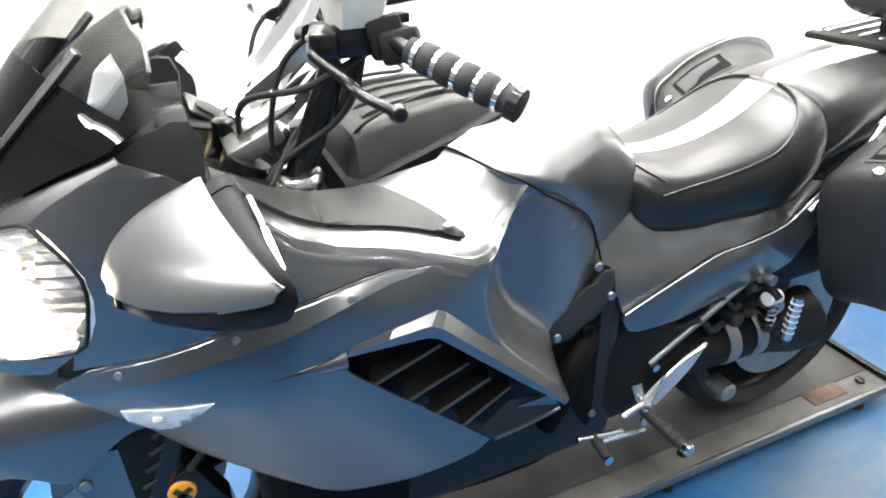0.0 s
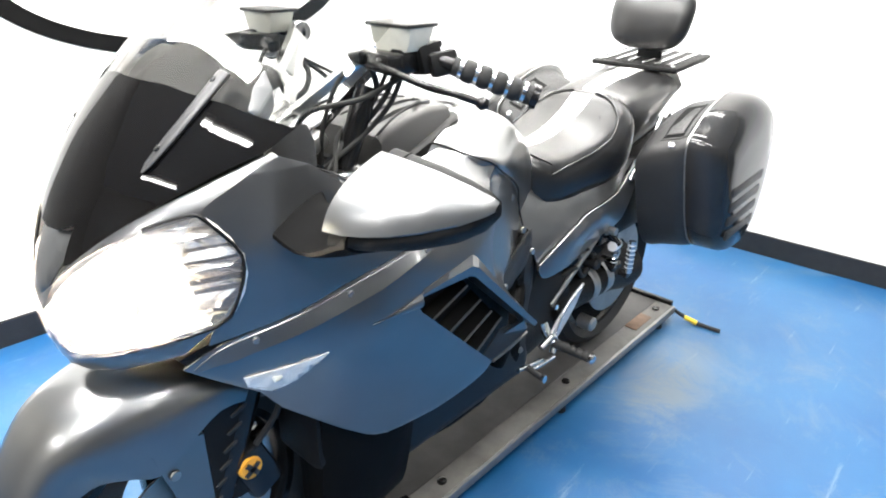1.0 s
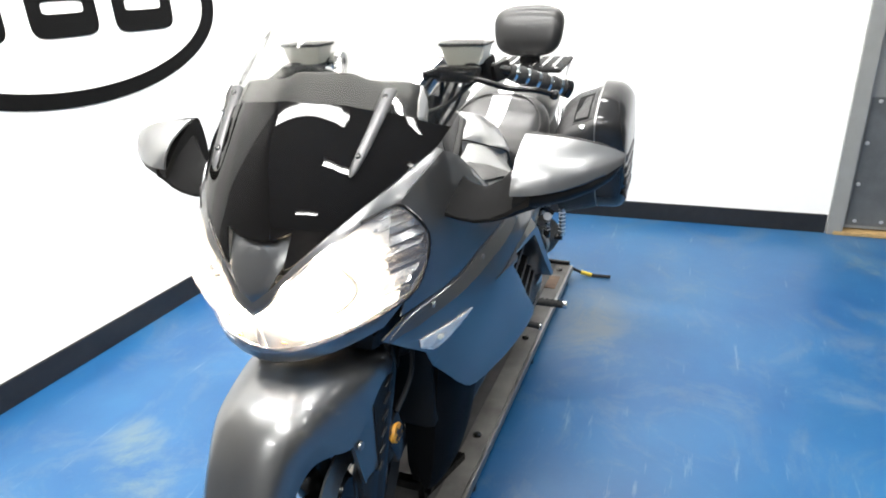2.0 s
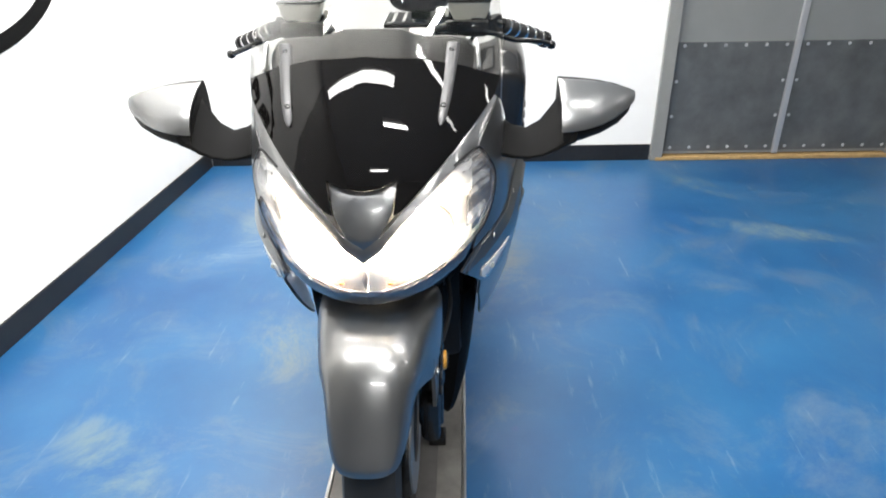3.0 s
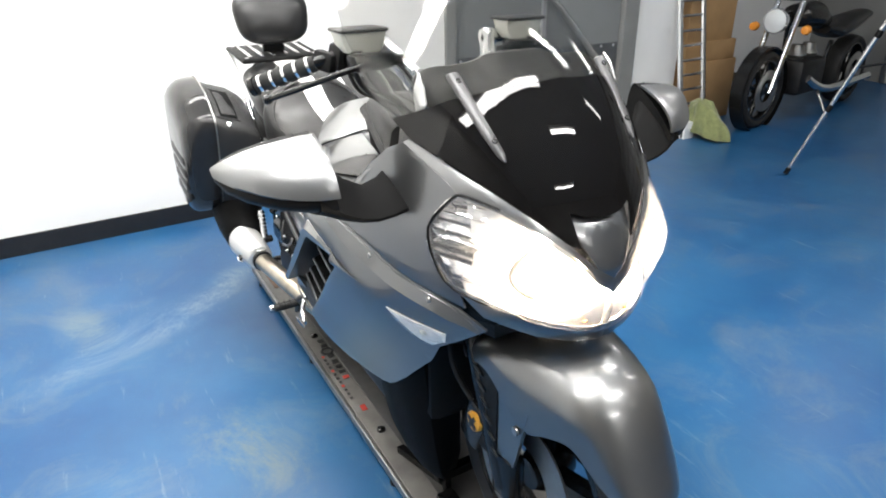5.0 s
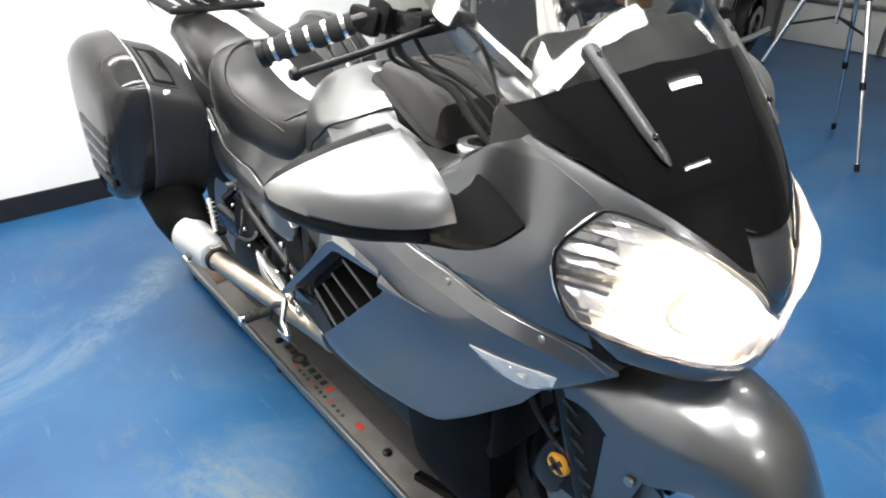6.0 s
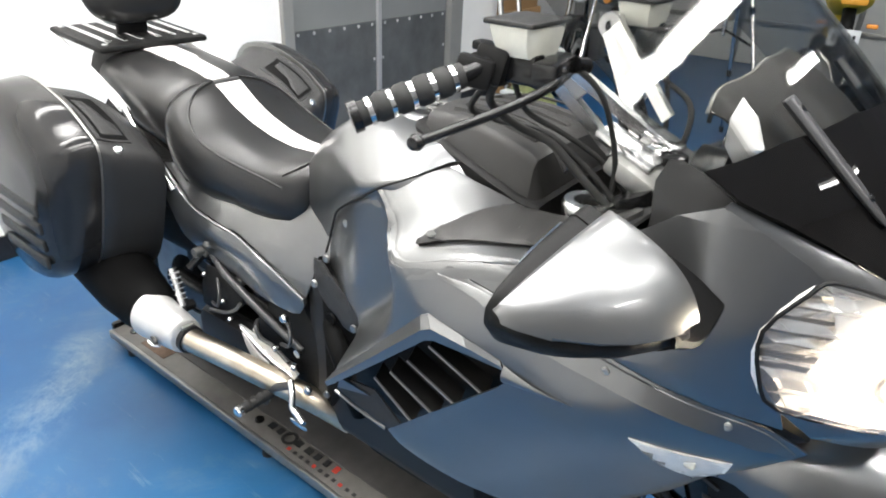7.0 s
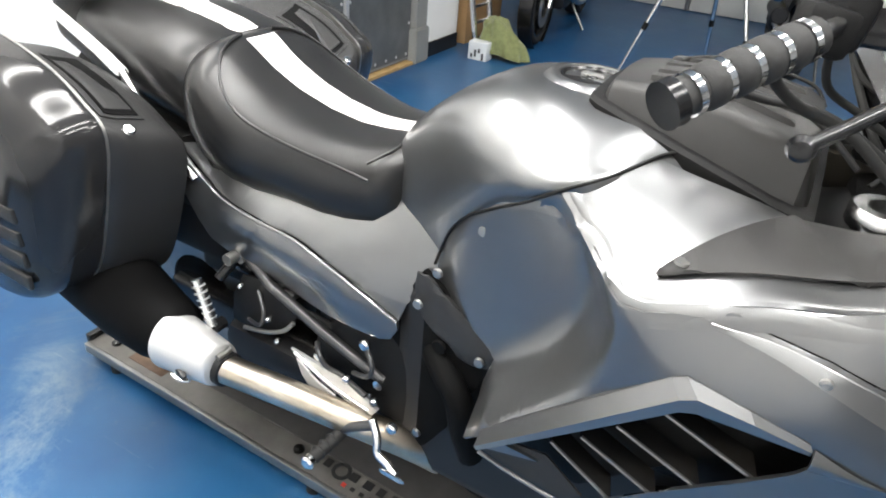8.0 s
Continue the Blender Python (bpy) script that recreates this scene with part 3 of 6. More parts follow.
def parked_cruiser():
    b = thing("parked_motorcycle", "dark cruiser motorcycle with chrome forks and orange signals", "motorcycle", (-1.56, 4.19, 0))
    b.rotation_euler = (0, 0, radians(-82))
    wheel(b, (0.05, 0, 0.31), 0.31, 0.11, spokes=8)
    wheel(b, (-1.5, 0, 0.31), 0.31, 0.16, spokes=8)
    for s in (-1, 1):
        part("fork_leg", tube([(0.07, s * 0.10, 0.30), (-0.20, s * 0.10, 0.98)], 0.022, 12, 0), CHROME, b)
        part("turn_signal", lathe([(-0.04, 0), (-0.03, 0.03), (0.0, 0.038), (0.03, 0.03), (0.035, 0)], (-0.10, s * 0.21, 0.78), "x", 16), AMBERL, b)
        part("rear_view_mirror", lathe([(-0.01, 0), (-0.01, 0.05), (0.0, 0.055), (0.02, 0.03), (0.025, 0)], (-0.28, s * 0.38, 1.18), "x", 18), CHROME, b)
        part("exhaust_pipe", tube([(-0.5, s * 0.12, 0.35), (-0.8, s * 0.17, 0.24), (-1.6, s * 0.18, 0.26)], 0.035, 12, 5), CHROME, b)
        part("cylinder", lathe([(-0.02, 0.05), (0.0, 0.075), (0.03, 0.06), (0.06, 0.08), (0.09, 0.06), (0.12, 0.08), (0.15, 0.06), (0.2, 0.05)], (-0.58 - s * 0.1, 0, 0.42), "z", 20), STEEL, b)
    part("handlebar", tube([(-0.36, -0.40, 1.04), (-0.30, -0.3, 1.05), (-0.22, -0.1, 1.0), (-0.22, 0.1, 1.0), (-0.30, 0.3, 1.05), (-0.36, 0.40, 1.04)], 0.014, 10, 6), CHROME, b)
    hl = part("headlight", lathe([(-0.12, 0.0), (-0.1, 0.06), (-0.02, 0.095), (0.02, 0.098), (0.02, 0.088), (0.0, 0.08)], (-0.02, 0, 0.84), "x", 28), CHROME, b)
    part("lens", lathe([(0.0, 0.088), (0.02, 0.06), (0.03, 0.0)], (-0.01, 0, 0.84), "x", 28), PLATEW, hl)
    part("fender", lathe([(-0.06, 0.33), (-0.05, 0.345), (0.05, 0.345), (0.06, 0.33)], (0.05, 0, 0.31), "y", 40), GLOSSB, b)
    part("fuel_tank", loft([[(x, w * math.cos(a), z + h * math.sin(a)) for a in [2 * math.pi * k / 20 for k in range(20)]]
                            for x, w, z, h in ((-0.28, 0.03, 0.85, 0.03), (-0.34, 0.12, 0.86, 0.09), (-0.55, 0.16, 0.86, 0.11), (-0.78, 0.10, 0.80, 0.08), (-0.86, 0.04, 0.77, 0.04))]), GLOSSB, b)
    part("seat", loft([[(x, w * math.cos(a), z + h * math.sin(a)) for a in [2 * math.pi * k / 20 for k in range(20)]]
                       for x, w, z, h in ((-0.84, 0.08, 0.72, 0.04), (-1.0, 0.16, 0.69, 0.06), (-1.25, 0.15, 0.74, 0.07), (-1.6, 0.10, 0.80, 0.04))]), VINYL, b)
    part("engine", block((0.44, 0.26, 0.30), (-0.6, 0, 0.36), 0.05), DARKM, b)
    part("frame_tube", tube([(-0.22, 0, 0.9), (-0.35, 0, 0.3), (-0.9, 0, 0.22), (-1.1, 0, 0.6)], 0.02, 10, 6), GLOSSB, b)
    part("kickstand", tube([(-0.75, 0.1, 0.25), (-0.72, 0.26, 0.012)], 0.011, 8, 0), STEEL, b)


def parked_sport():
    b = thing("parked_motorcycle", "yellow motorcycle seen from behind with a white plate", "motorcycle", (0.36, 4.4, 0))
    b.rotation_euler = (0, 0, radians(100))
    wheel(b, (0.28, 0, 0.31), 0.31, 0.17, spokes=3)
    wheel(b, (1.70, 0, 0.30), 0.30, 0.12, spokes=3)
    ring = lambda x, w, z, h: [(x, w * math.cos(a), z + h * math.sin(a)) for a in [2 * math.pi * k / 20 for k in range(20)]]
    part("tail_cowl", loft([ring(-0.16, 0.04, 1.0, 0.02), ring(-0.1, 0.11, 0.98, 0.05), ring(0.2, 0.14, 0.93, 0.08), ring(0.55, 0.13, 0.86, 0.07)]), YELLOW, b, "yellow tail cowl")
    part("tail_light", block((0.03, 0.16, 0.05), (-0.15, 0, 0.955), 0.012), ORANGE, b, "orange tail light")
    part("mudguard", tube([(0.1, 0, 0.88), (-0.06, 0, 0.80), (-0.13, 0, 0.62)], 0.045, 10, 6), BLACKP, b)
    pl = part("number_plate", block((0.006, 0.19, 0.11), (-0.135, 0, 0.72), 0.002), PLATEW, b, "small white number plate")
    for k in range(5):
        part("plate_bar", block((0.003, 0.018, 0.05), (-0.140, -0.06 + 0.03 * k, 0.715), 0), INK, pl)
    for s in (-1, 1):
        part("turn_signal", block((0.05, 0.07, 0.03), (-0.06, s * 0.15, 0.80), 0.01), AMBERL, b)
        part("exhaust_can", lathe([(-0.25, 0), (-0.25, 0.05), (-0.24, 0.06), (0.2, 0.06), (0.26, 0.03)], (0.3, s * 0.18, 0.48), "x", 20), DARKM, b)
        part("swingarm", block((0.55, 0.04, 0.06), (0.5, s * 0.12, 0.33), 0.012), ALU, b)
        part("fairing", loft([ring(0.9, 0.05, 0.6, 0.2), ring(1.2, 0.08, 0.62, 0.26), ring(1.6, 0.05, 0.75, 0.2)]), YELLOW, b) if s > 0 else None
    part("seat", loft([ring(0.2, 0.05, 0.99, 0.02), ring(0.4, 0.13, 0.92, 0.05), ring(0.75, 0.12, 0.83, 0.04)]), VINYL, b)
    part("fuel_tank", loft([ring(0.72, 0.06, 0.84, 0.05), ring(0.9, 0.15, 0.9, 0.11), ring(1.2, 0.15, 0.95, 0.11), ring(1.35, 0.05, 0.92, 0.05)]), YELLOW, b)
    part("engine", block((0.45, 0.3, 0.35), (0.98, 0, 0.40), 0.06), DARKM, b)
    part("handlebar", tube([(1.25, -0.33, 1.0), (1.38, 0, 1.06), (1.25, 0.33, 1.0)], 0.014, 10, 6), BLACKP, b)
    part("paddock_stand", tube([(0.3, -0.16, 0.3), (0.05, -0.2, 0.02), (0.05, 0.2, 0.02), (0.3, 0.16, 0.3)], 0.014, 10, 0), STEEL, b)


parked_cruiser()
parked_sport()

# ---- the low board under the bike ----
bd = thing("display_board", "long grey low board with bolts under the motorcycle", "platform", (0, 0, 0))
part("deck", block((2.45, 0.35, 0.022), (0.225, 0, 0.049), 0.003), BOARD, bd)
for s in (-1, 1):
    part("edge_rail", block((2.45, 0.012, 0.03), (0.225, s * 0.1815, 0.047), 0.003), STEEL, bd, "worn metal edge")
part("wheel_track", block((2.43, 0.215, 0.004), (0.225, 0, 0.061), 0.001), BOARDD, bd, "dark scuffed strip under the wheels")
for s in (-1, 1):
    part("worn_patch", block((0.13, 0.05, 0.003), (-0.79, s * 0.13, 0.0612), 0.001), RUST, bd)
    for x in (-0.93, -0.269, 0.339, 1.15):
        part("bolt", lathe([(0, 0.0), (0.0, 0.014), (0.006, 0.013), (0.009, 0.008), (0.009, 0)], (x, s * 0.135, 0.060), "z", 14), GLOSSB, bd)
    for x in (-0.9, -0.2, 0.5, 1.2):
        part("foot", lathe([(0, 0), (0, 0.018), (0.038, 0.015), (0.038, 0)], (x, s * 0.165, 0), "z", 12), RUBBER, bd)
part("rear_stop", block((0.02, 0.34, 0.035), (-1.005, 0, 0.06), 0.004), GLOSSB, bd)


# maker's print on the deck: plain bars and a ring where the name stands, on the right side
for k, (dx, w, m) in enumerate(((-0.30, 0.03, INK), (-0.265, 0.025, INK), (-0.19, 0.03, INK), (-0.15, 0.03, INK), (-0.115, 0.025, INK), (-0.08, 0.022, INK),
                                (-0.045, 0.022, RED))):
    part("print_bar", block((w * 0.75, 0.022, 0.0012), (dx + 0.08, -0.128, 0.0638), 0), m, bd, smooth=0)
ringb = lathe([(0, 0.024), (0.0012, 0.024), (0.0012, 0.015), (0, 0.015)], (-0.145, -0.13, 0.0632), "z", 24, closed=True)
part("print_ring", ringb, INK, bd, smooth=0)
for k in range(12):
    part("print_bar", block((0.011, 0.010, 0.0012), (-0.12 + 0.0245 * k, -0.155, 0.0612), 0), INK if k % 4 else RED, bd, smooth=0)
part("print_bar", block((0.03, 0.018, 0.0012), (0.215, -0.14, 0.0612), 0), RED, bd, smooth=0)

ch = thing("wheel_chock", "black metal wheel chock arms on the grey board", "wheel chock", (0, 0, 0.063))
for s in (1, -1):
    part("arm", loft([[(x, s * (y + e), z) for e, z in ((-.010, 0), (.010, 0), (.010, .022), (-.010, .022))] for x, y in ((.455, .126), (.63, .078))]), GLOSSB, ch, smooth=0)
    part("foot", block((.05, .05, .03), (.70, s * .105, .016), .005), GLOSSB, ch)
    part("upright", block((.02, .02, .16), (.655, s * .085, .08), .004), GLOSSB, ch)
part("cross_bar", block((.03, .22, .03), (.64, 0, .05), .005), GLOSSB, ch)

st = thing("strap", "black strap end with yellow tape on the blue floor", "strap", (-1.0, 0.17, 0))
part("cord", tube([(0.0, 0.0, 0.05), (-0.01, 0.04, 0.03), (-0.02, 0.1, 0.011), (-0.028, 0.195, 0.009)], 0.008, 8, 5), RUBBER, st)
part("tape", tube([(-0.012, 0.055, 0.0235), (-0.021, 0.105, 0.011)], 0.0098, 10, 0), YELLOW, st, "yellow tape sleeve")


# ---- the touring motorcycle: front is +x, its left is +y ----
bike = thing("touring_motorcycle", "grey sport-touring motorcycle with black side cases, lights on", "motorcycle", (0, 0, 0))

OUTER = rbf([(.479, .853, .330), (.612, .802, .325), (.778, .759, .285), (.735, .856, .291), (.588, .894, .321), (.883, .814, .242),
             (.483, .906, .318), (.388, .568, .324), (.227, .560, .304), (.705, .790, .311), (.969, .767, .183), (.836, .646, .218),
             (.626, .464, .232), (.38, .880, .311), (.41, .885, .318), (.443, .898, .318), (.931, 1.022, .210), (.885, .961, .246), (.928, .843, .211), (.815, 1.094, .251),
             (.811, .936, .272), (.55, .945, .30), (.65, .98, .285), (.352, .835, .300), (.358, .78, .306), (.335, .725, .295)])
KNEE_Z = (.50, .55, .62, .69, .74, .79, .85, .90, .925, .95)
KNEE_X = (.115, .165, .226, .294, .325, .335, .337, .318, .285, .230)


def SIDE(x, z):
    knee = .1226 + .685 * x - .0251 * z - 1.027 * x * x
    f = min(1, max(0, (x - float(np.interp(z, KNEE_Z, KNEE_X)) + .020) / .078))
    y = knee if f == 0 else knee + (OUTER(x, z) - knee) * f * f * (3 - 2 * f)
    # swells out to the root of the vent's brow
    d = -.730 * (x - .250) + .684 * (z - .615)
    along = .684 * (x - .250) + .730 * (z - .615)
    if -.045 < d < .085 and -.05 < along < .30 and y < .316:
        g = (1 - max(d, 0) / .085) ** 3 * min(1, (along + .05) / .05) * min(1, (d + .045) / .03)
        y += (.316 - y) * g
    return y


half = [(0, .881, 1.091), (0, .763, 1.080), (.063, .995, 1.029), (.137, .816, 1.033), (.211, .843, .928), (.246, .961, .885),
        (.21, 1.022, .931), (.251, 1.094, .815), (0, .985, 1.045), (.183, .80, .975), (.15, .925, 1.048), (.10, .94, 1.062)]
FRONT = rbf(half + [(-y, z, x) for y, z, x in half if y])


def SCREEN(y, z):
    """The windscreen's front face: bowed upwards and rounded across, more so towards the top."""
    u = z - 1.15
    return .9472 - .8623 * u - 1.3231 * u * u + .0798 * u ** 3 - (2.7415 + 4.5835 * u + 13.833 * u * u) * y * y - 2.588 * y ** 4


LEDGE = rbf([(.426, .273, .928), (.525, .167, .972), (.271, .215, .953), (.36, .132, .996), (.517, .174, .978), (.56, .302, .950), (.65, .285, .98), (.70, .27, 1.03),
             (.66, .16, 1.0), (.318, .182, .976), (.243, .207, .931), (.290, .224, .921), (.334, .261, .912), (.362, .298, .902), (.384, .308, .895), (.41, .312, .898), (.443, .312, .911), (.493, .310, .931)])
on_side = lambda x, z: (x, SIDE(x, z), z)
on_front = lambda y, z: (FRONT(y, z), y, z)
on_screen = lambda y, z: (SCREEN(y, z), y, z)
on_ledge = lambda x, y: (x, y, LEDGE(x, y))

# upper cowl, side fairings
COWL = [(.815, 1.094), (.86, 1.072), (.905, 1.045), (.931, 1.024), (.912, 1.0), (.887, .961), (.893, .90), (.930, .843), (.940, .812),
        (.883, .833), (.735, .874), (.588, .913), (.50, .922), (.478, .916), (.493, .927), (.56, .946), (.65, .980), (.72, 1.035), (.77, 1.075)]
both("upper_cowl", patch(COWL, on_side, lip=.0012), PAINT, bike, "grey painted upper cowl")
FAIRING = [(.975, .775), (.93, .808), (.883, .8315), (.735, .8725), (.588, .9115), (.50, .920), (.475, .914), (.443, .906), (.41, .893), (.384, .890), (.362, .897), (.334, .907), (.29, .916), (.243, .927), (.18, .895), (.12, .84),
           (.085, .79), (.052, .705), (.213, .650), (.20, .60), (.215, .558), (.30, .645), (.40, .735), (.478, .817), (.54, .812), (.60, .812), (.616, .800), (.60, .775),
           (.50, .675), (.388, .564), (.41, .545), (.52, .49), (.585, .468), (.615, .462), (.64, .466), (.665, .482), (.72, .53), (.836, .644), (.875, .70), (.93, .74)]
both("side_fairing", patch(FAIRING, on_side, step=.0125, thick=.006, lip=.0012), PAINT, bike, "grey painted side fairing")
# the raised brow over the vent: flat facets with a clipped corner
BROW = [((.250, .315, .615), (.254, .343, .610), (.257, .339, .600)), ((.330, .316, .700), (.338, .345, .692), (.342, .340, .678)), ((.460, .318, .839), (.474, .348, .827), (.478, .343, .808)),
        ((.474, .318, .848), (.491, .347, .836), (.494, .343, .815)), ((.54, .322, .838), (.548, .338, .826), (.55, .335, .812)), ((.600, .324, .823), (.604, .330, .815), (.605, .327, .808))]
rings = []
for a, b, c in BROW:
    a = Vector((a[0], max(a[1], SIDE(a[0], a[2]) + .002), a[2]))
    rings.append([a, Vector(b), Vector(c), Vector((c[0], c[1] - .05, c[2])), Vector((a.x, a.y - .05, a.z - .004))])
both("vent_brow", loft(rings), PAINT, bike, "raised brow over the vent with flat facets", smooth=16)
# slats and the dark duct behind them
for s in (1, -1):
    duct = patch([(.62, .81), (.48, .83), (.20, .56), (.30, .53), (.39, .555)], lambda x, z: (x, SIDE(x, z) - .05, z), step=.05, lip=0)
    duct = duct if s > 0 else mirrored(duct)
    part("vent_duct", duct, BLACKP, bike)
    for x0, z0, x1, z1 in ((.575, .736, .463, .772), (.526, .688, .42, .723), (.486, .643, .383, .681), (.438, .602, .347, .650)):
        a = Vector((x0, .315, z0))
        b = Vector((x1, .311, z1))
        n = Vector((.5, 0, .86)) * .0025
        inn = Vector((-.012, -.035, .004))
        bm = loft([[a + n, a - n, a - n + inn, a + n + inn], [b + n, b - n, b - n + inn, b + n + inn]])
        slat = part("vent_slat", bm if s > 0 else mirrored(bm), BLACKP, bike, "thin dark slat across the vent", smooth=0)
        bm = tube([a, b], .0028, 6, 0)
        part("slat_edge", bm if s > 0 else mirrored(bm), PAINT, slat, "bright front edge")
    # grey plate that closes the rear end of the vent, with a bright rim
    bm = patch([(.246, .568), (.30, .556), (.375, .548), (.402, .574), (.344, .617), (.258, .604)], lambda x, z: (x, .308, z), step=.02, thick=.004, lip=.001)
    plate = part("vent_end_plate", bm if s > 0 else mirrored(bm), DARKP, bike, "dark grey plate at the end of the vent")
    bm = tube([(.250, .314, .570), (.31, .315, .560), (.374, .314, .552)], .0032, 8, 3)
    part("plate_rim", bm if s > 0 else mirrored(bm), PAINT, plate, "bright rim")
    bm = loft([[(.256, .313, .580), (.262, .313, .606), (.336, .313, .604)], [(.256, .306, .580), (.262, .306, .606), (.336, .306, .604)]])
    part("plate_tab", bm if s > 0 else mirrored(bm), PAINT, plate, smooth=0)
    # crease that fades forward from the vent
    def spike(u, v):
        x, z = .606 + .10 * u, .803 - .012 * u
        w = (v - .5) * .030 * (1 - u)
        return (x, SIDE(x, z + w) + .008 * (1 - u) * (1 - (2 * v - 1) ** 2) + .001, z + w)
    bm = patch([(0, 0), (1, .45), (1, .55), (0, 1)], spike, step=.2, thick=.003, lip=0)
    part("vent_crease", bm if s > 0 else mirrored(bm), PAINT, bike)
    for x, z in ((.883, .816), (.735, .856), (.588, .894)):
        bm = lathe([(-.002, 0.0065), (.001, .006), (.002, .003), (.001, 0)], (x, s * (SIDE(x, z) + .005), z), "y", 12)
        if s < 0:
            bmesh.ops.scale(bm, vec=(1, -1, 1), verts=bm.verts, space=Matrix.Translation((0, -s * (SIDE(x, z) + .005), 0)))
        part("fairing_screw", bm, STEEL, bike)
    # raised lip along the seam
UPPER = [(.962, .774), (.93, .803), (.883, .8265), (.81, .848), (.735, .8675), (.66, .888), (.588, .9065), (.53, .9125), (.478, .911)]
rings = []
for p in curve_points([(x, z, 0) for x, z in UPPER], 3):
    k = min(1, max(p.x - .478, 0) / .20, max((.970 - p.x) / .05, .15))
    w = .004 + .024 * k
    rings.append([Vector((p.x, SIDE(p.x, p.y) + .0005, p.y)), Vector((p.x, SIDE(p.x, p.y) + .002, p.y - .001)),
                  Vector((p.x, SIDE(p.x, p.y - w) + .002 + .008 * k, p.y - w)), Vector((p.x, SIDE(p.x, p.y - w) - .004, p.y - w - .004))])
both("seam_lip", loft(rings, cap=False, closed=False), PAINT, bike, "raised painted lip with screws", smooth=25)

# ledge beside the tank and the dark pads on it
both("cowl_ledge", patch([(.443, .308), (.493, .306), (.56, .298), (.62, .287), (.72, .262), (.72, .15), (.60, .15), (.525, .165), (.42, .15), (.36, .140), (.315, .186), (.262, .214), (.290, .221), (.334, .256), (.362, .291), (.384, .303), (.41, .308)],
                         on_ledge, lip=.0005, step=.015), PAINT, bike)
both("knee_pad_cover", patch([(.412, .274), (.42, .281), (.45, .276), (.54, .262), (.62, .243), (.70, .225), (.70, .17), (.60, .16), (.53, .165), (.47, .215)], on_ledge, out=.009, thick=.008, round_off=4),
     LIDM, bike, "dark grey trim pad beside the tank")
for s in (1, -1):
    part("pad_screw", lathe([(0, .009), (.003, .008), (.004, 0)], (.430, s * .272, LEDGE(.43, .272) + .010), "z", 12), STEEL, bike)

EDGE = [(.246, .208), (.290, .224), (.334, .261), (.362, .297), (.384, .308), (.41, .312), (.443, .312), (.493, .310), (.56, .302), (.62, .291), (.72, .266)]
rings = []
for p in curve_points([(x, y, 0) for x, y in EDGE], 4):
    ze = LEDGE(p.x, p.y) + .001
    w = .006 + .018 * min(1, max(0, (p.x - .25) / .10))
    q = p.x + .6 * w * min(1, max(0, (.40 - p.x) / .05))
    p1 = Vector((q, p.y - w, LEDGE(q, p.y - w) + .001))
    p2 = Vector((p.x - .006 * (p.x < .37), SIDE(p.x - .006 * (p.x < .37), ze - .024) + (.001 if p.x > .42 else -.0008), ze - .024))
    c = Vector((p.x, p.y + .002, ze + .002))
    rings.append([p1 * (1 - t) ** 2 + c * 2 * t * (1 - t) + p2 * t * t for t in [k / 8 for k in range(9)]])
fb = loft(rings, cap=False, closed=False)
bmesh.ops.recalc_face_normals(fb, faces=fb.faces)
both("shoulder", fb, PAINT, bike, "rounded painted shoulder of the fairing", smooth=70)

# nose, headlamps
V = [(0, .885), (.030, .907), (.052, .945), (.063, .996), (.032, .985), (0, .981)]
part("nose_panel", patch(V + [(-y, z) for y, z in V[::-1] if y], on_front, step=.015, out=.002), PAINT, bike, "grey painted nose between the headlamps")
both("cowl_pillar", patch([(0, .860), (.034, .884), (.068, .922), (.118, .966), (.165, 1.003), (.208, 1.022), (.225, 1.030), (.2515, 1.094), (.243, 1.100),
                           (.185, 1.048), (.125, .996), (.068, .945), (.032, .908), (0, .888)], on_front, step=.01, lip=.0008), PAINT, bike)
both("chin", patch([(0, .763), (.06, .768), (.12, .780), (.185, .803), (.217, .850), (.175, .834), (.137, .822), (.06, .801), (0, .793)], on_front, step=.015), PAINT, bike)
LAMP = [(.0005, .787), (.0005, .866), (.034, .890), (.068, .928), (.118, .972), (.165, 1.008), (.205, 1.025), (.222, 1.012), (.245, .961), (.240, .90), (.213, .845), (.137, .817), (.06, .796)]

def lens_face(y, z):
    """The lens swells a little in front of the lamp bowl."""
    d = 1 - ((y - .125) / .095) ** 2 - ((z - .925) / .085) ** 2
    return (FRONT(y, z) + .013 * max(d, 0), y, z)


def bowl(y, z):
    d = 1 - ((y - .105) / .12) ** 2 - ((z - .90) / .085) ** 2
    ripple = .0022 * math.sin(z * 430 + 2.5 * math.sin(y * 80)) + .0016 * math.sin(y * 330 + 40 * z)
    return (FRONT(y, z) - .014 - .055 * max(d, 0) ** .7 + ripple * (.25 if y < .165 else 1), y, z)


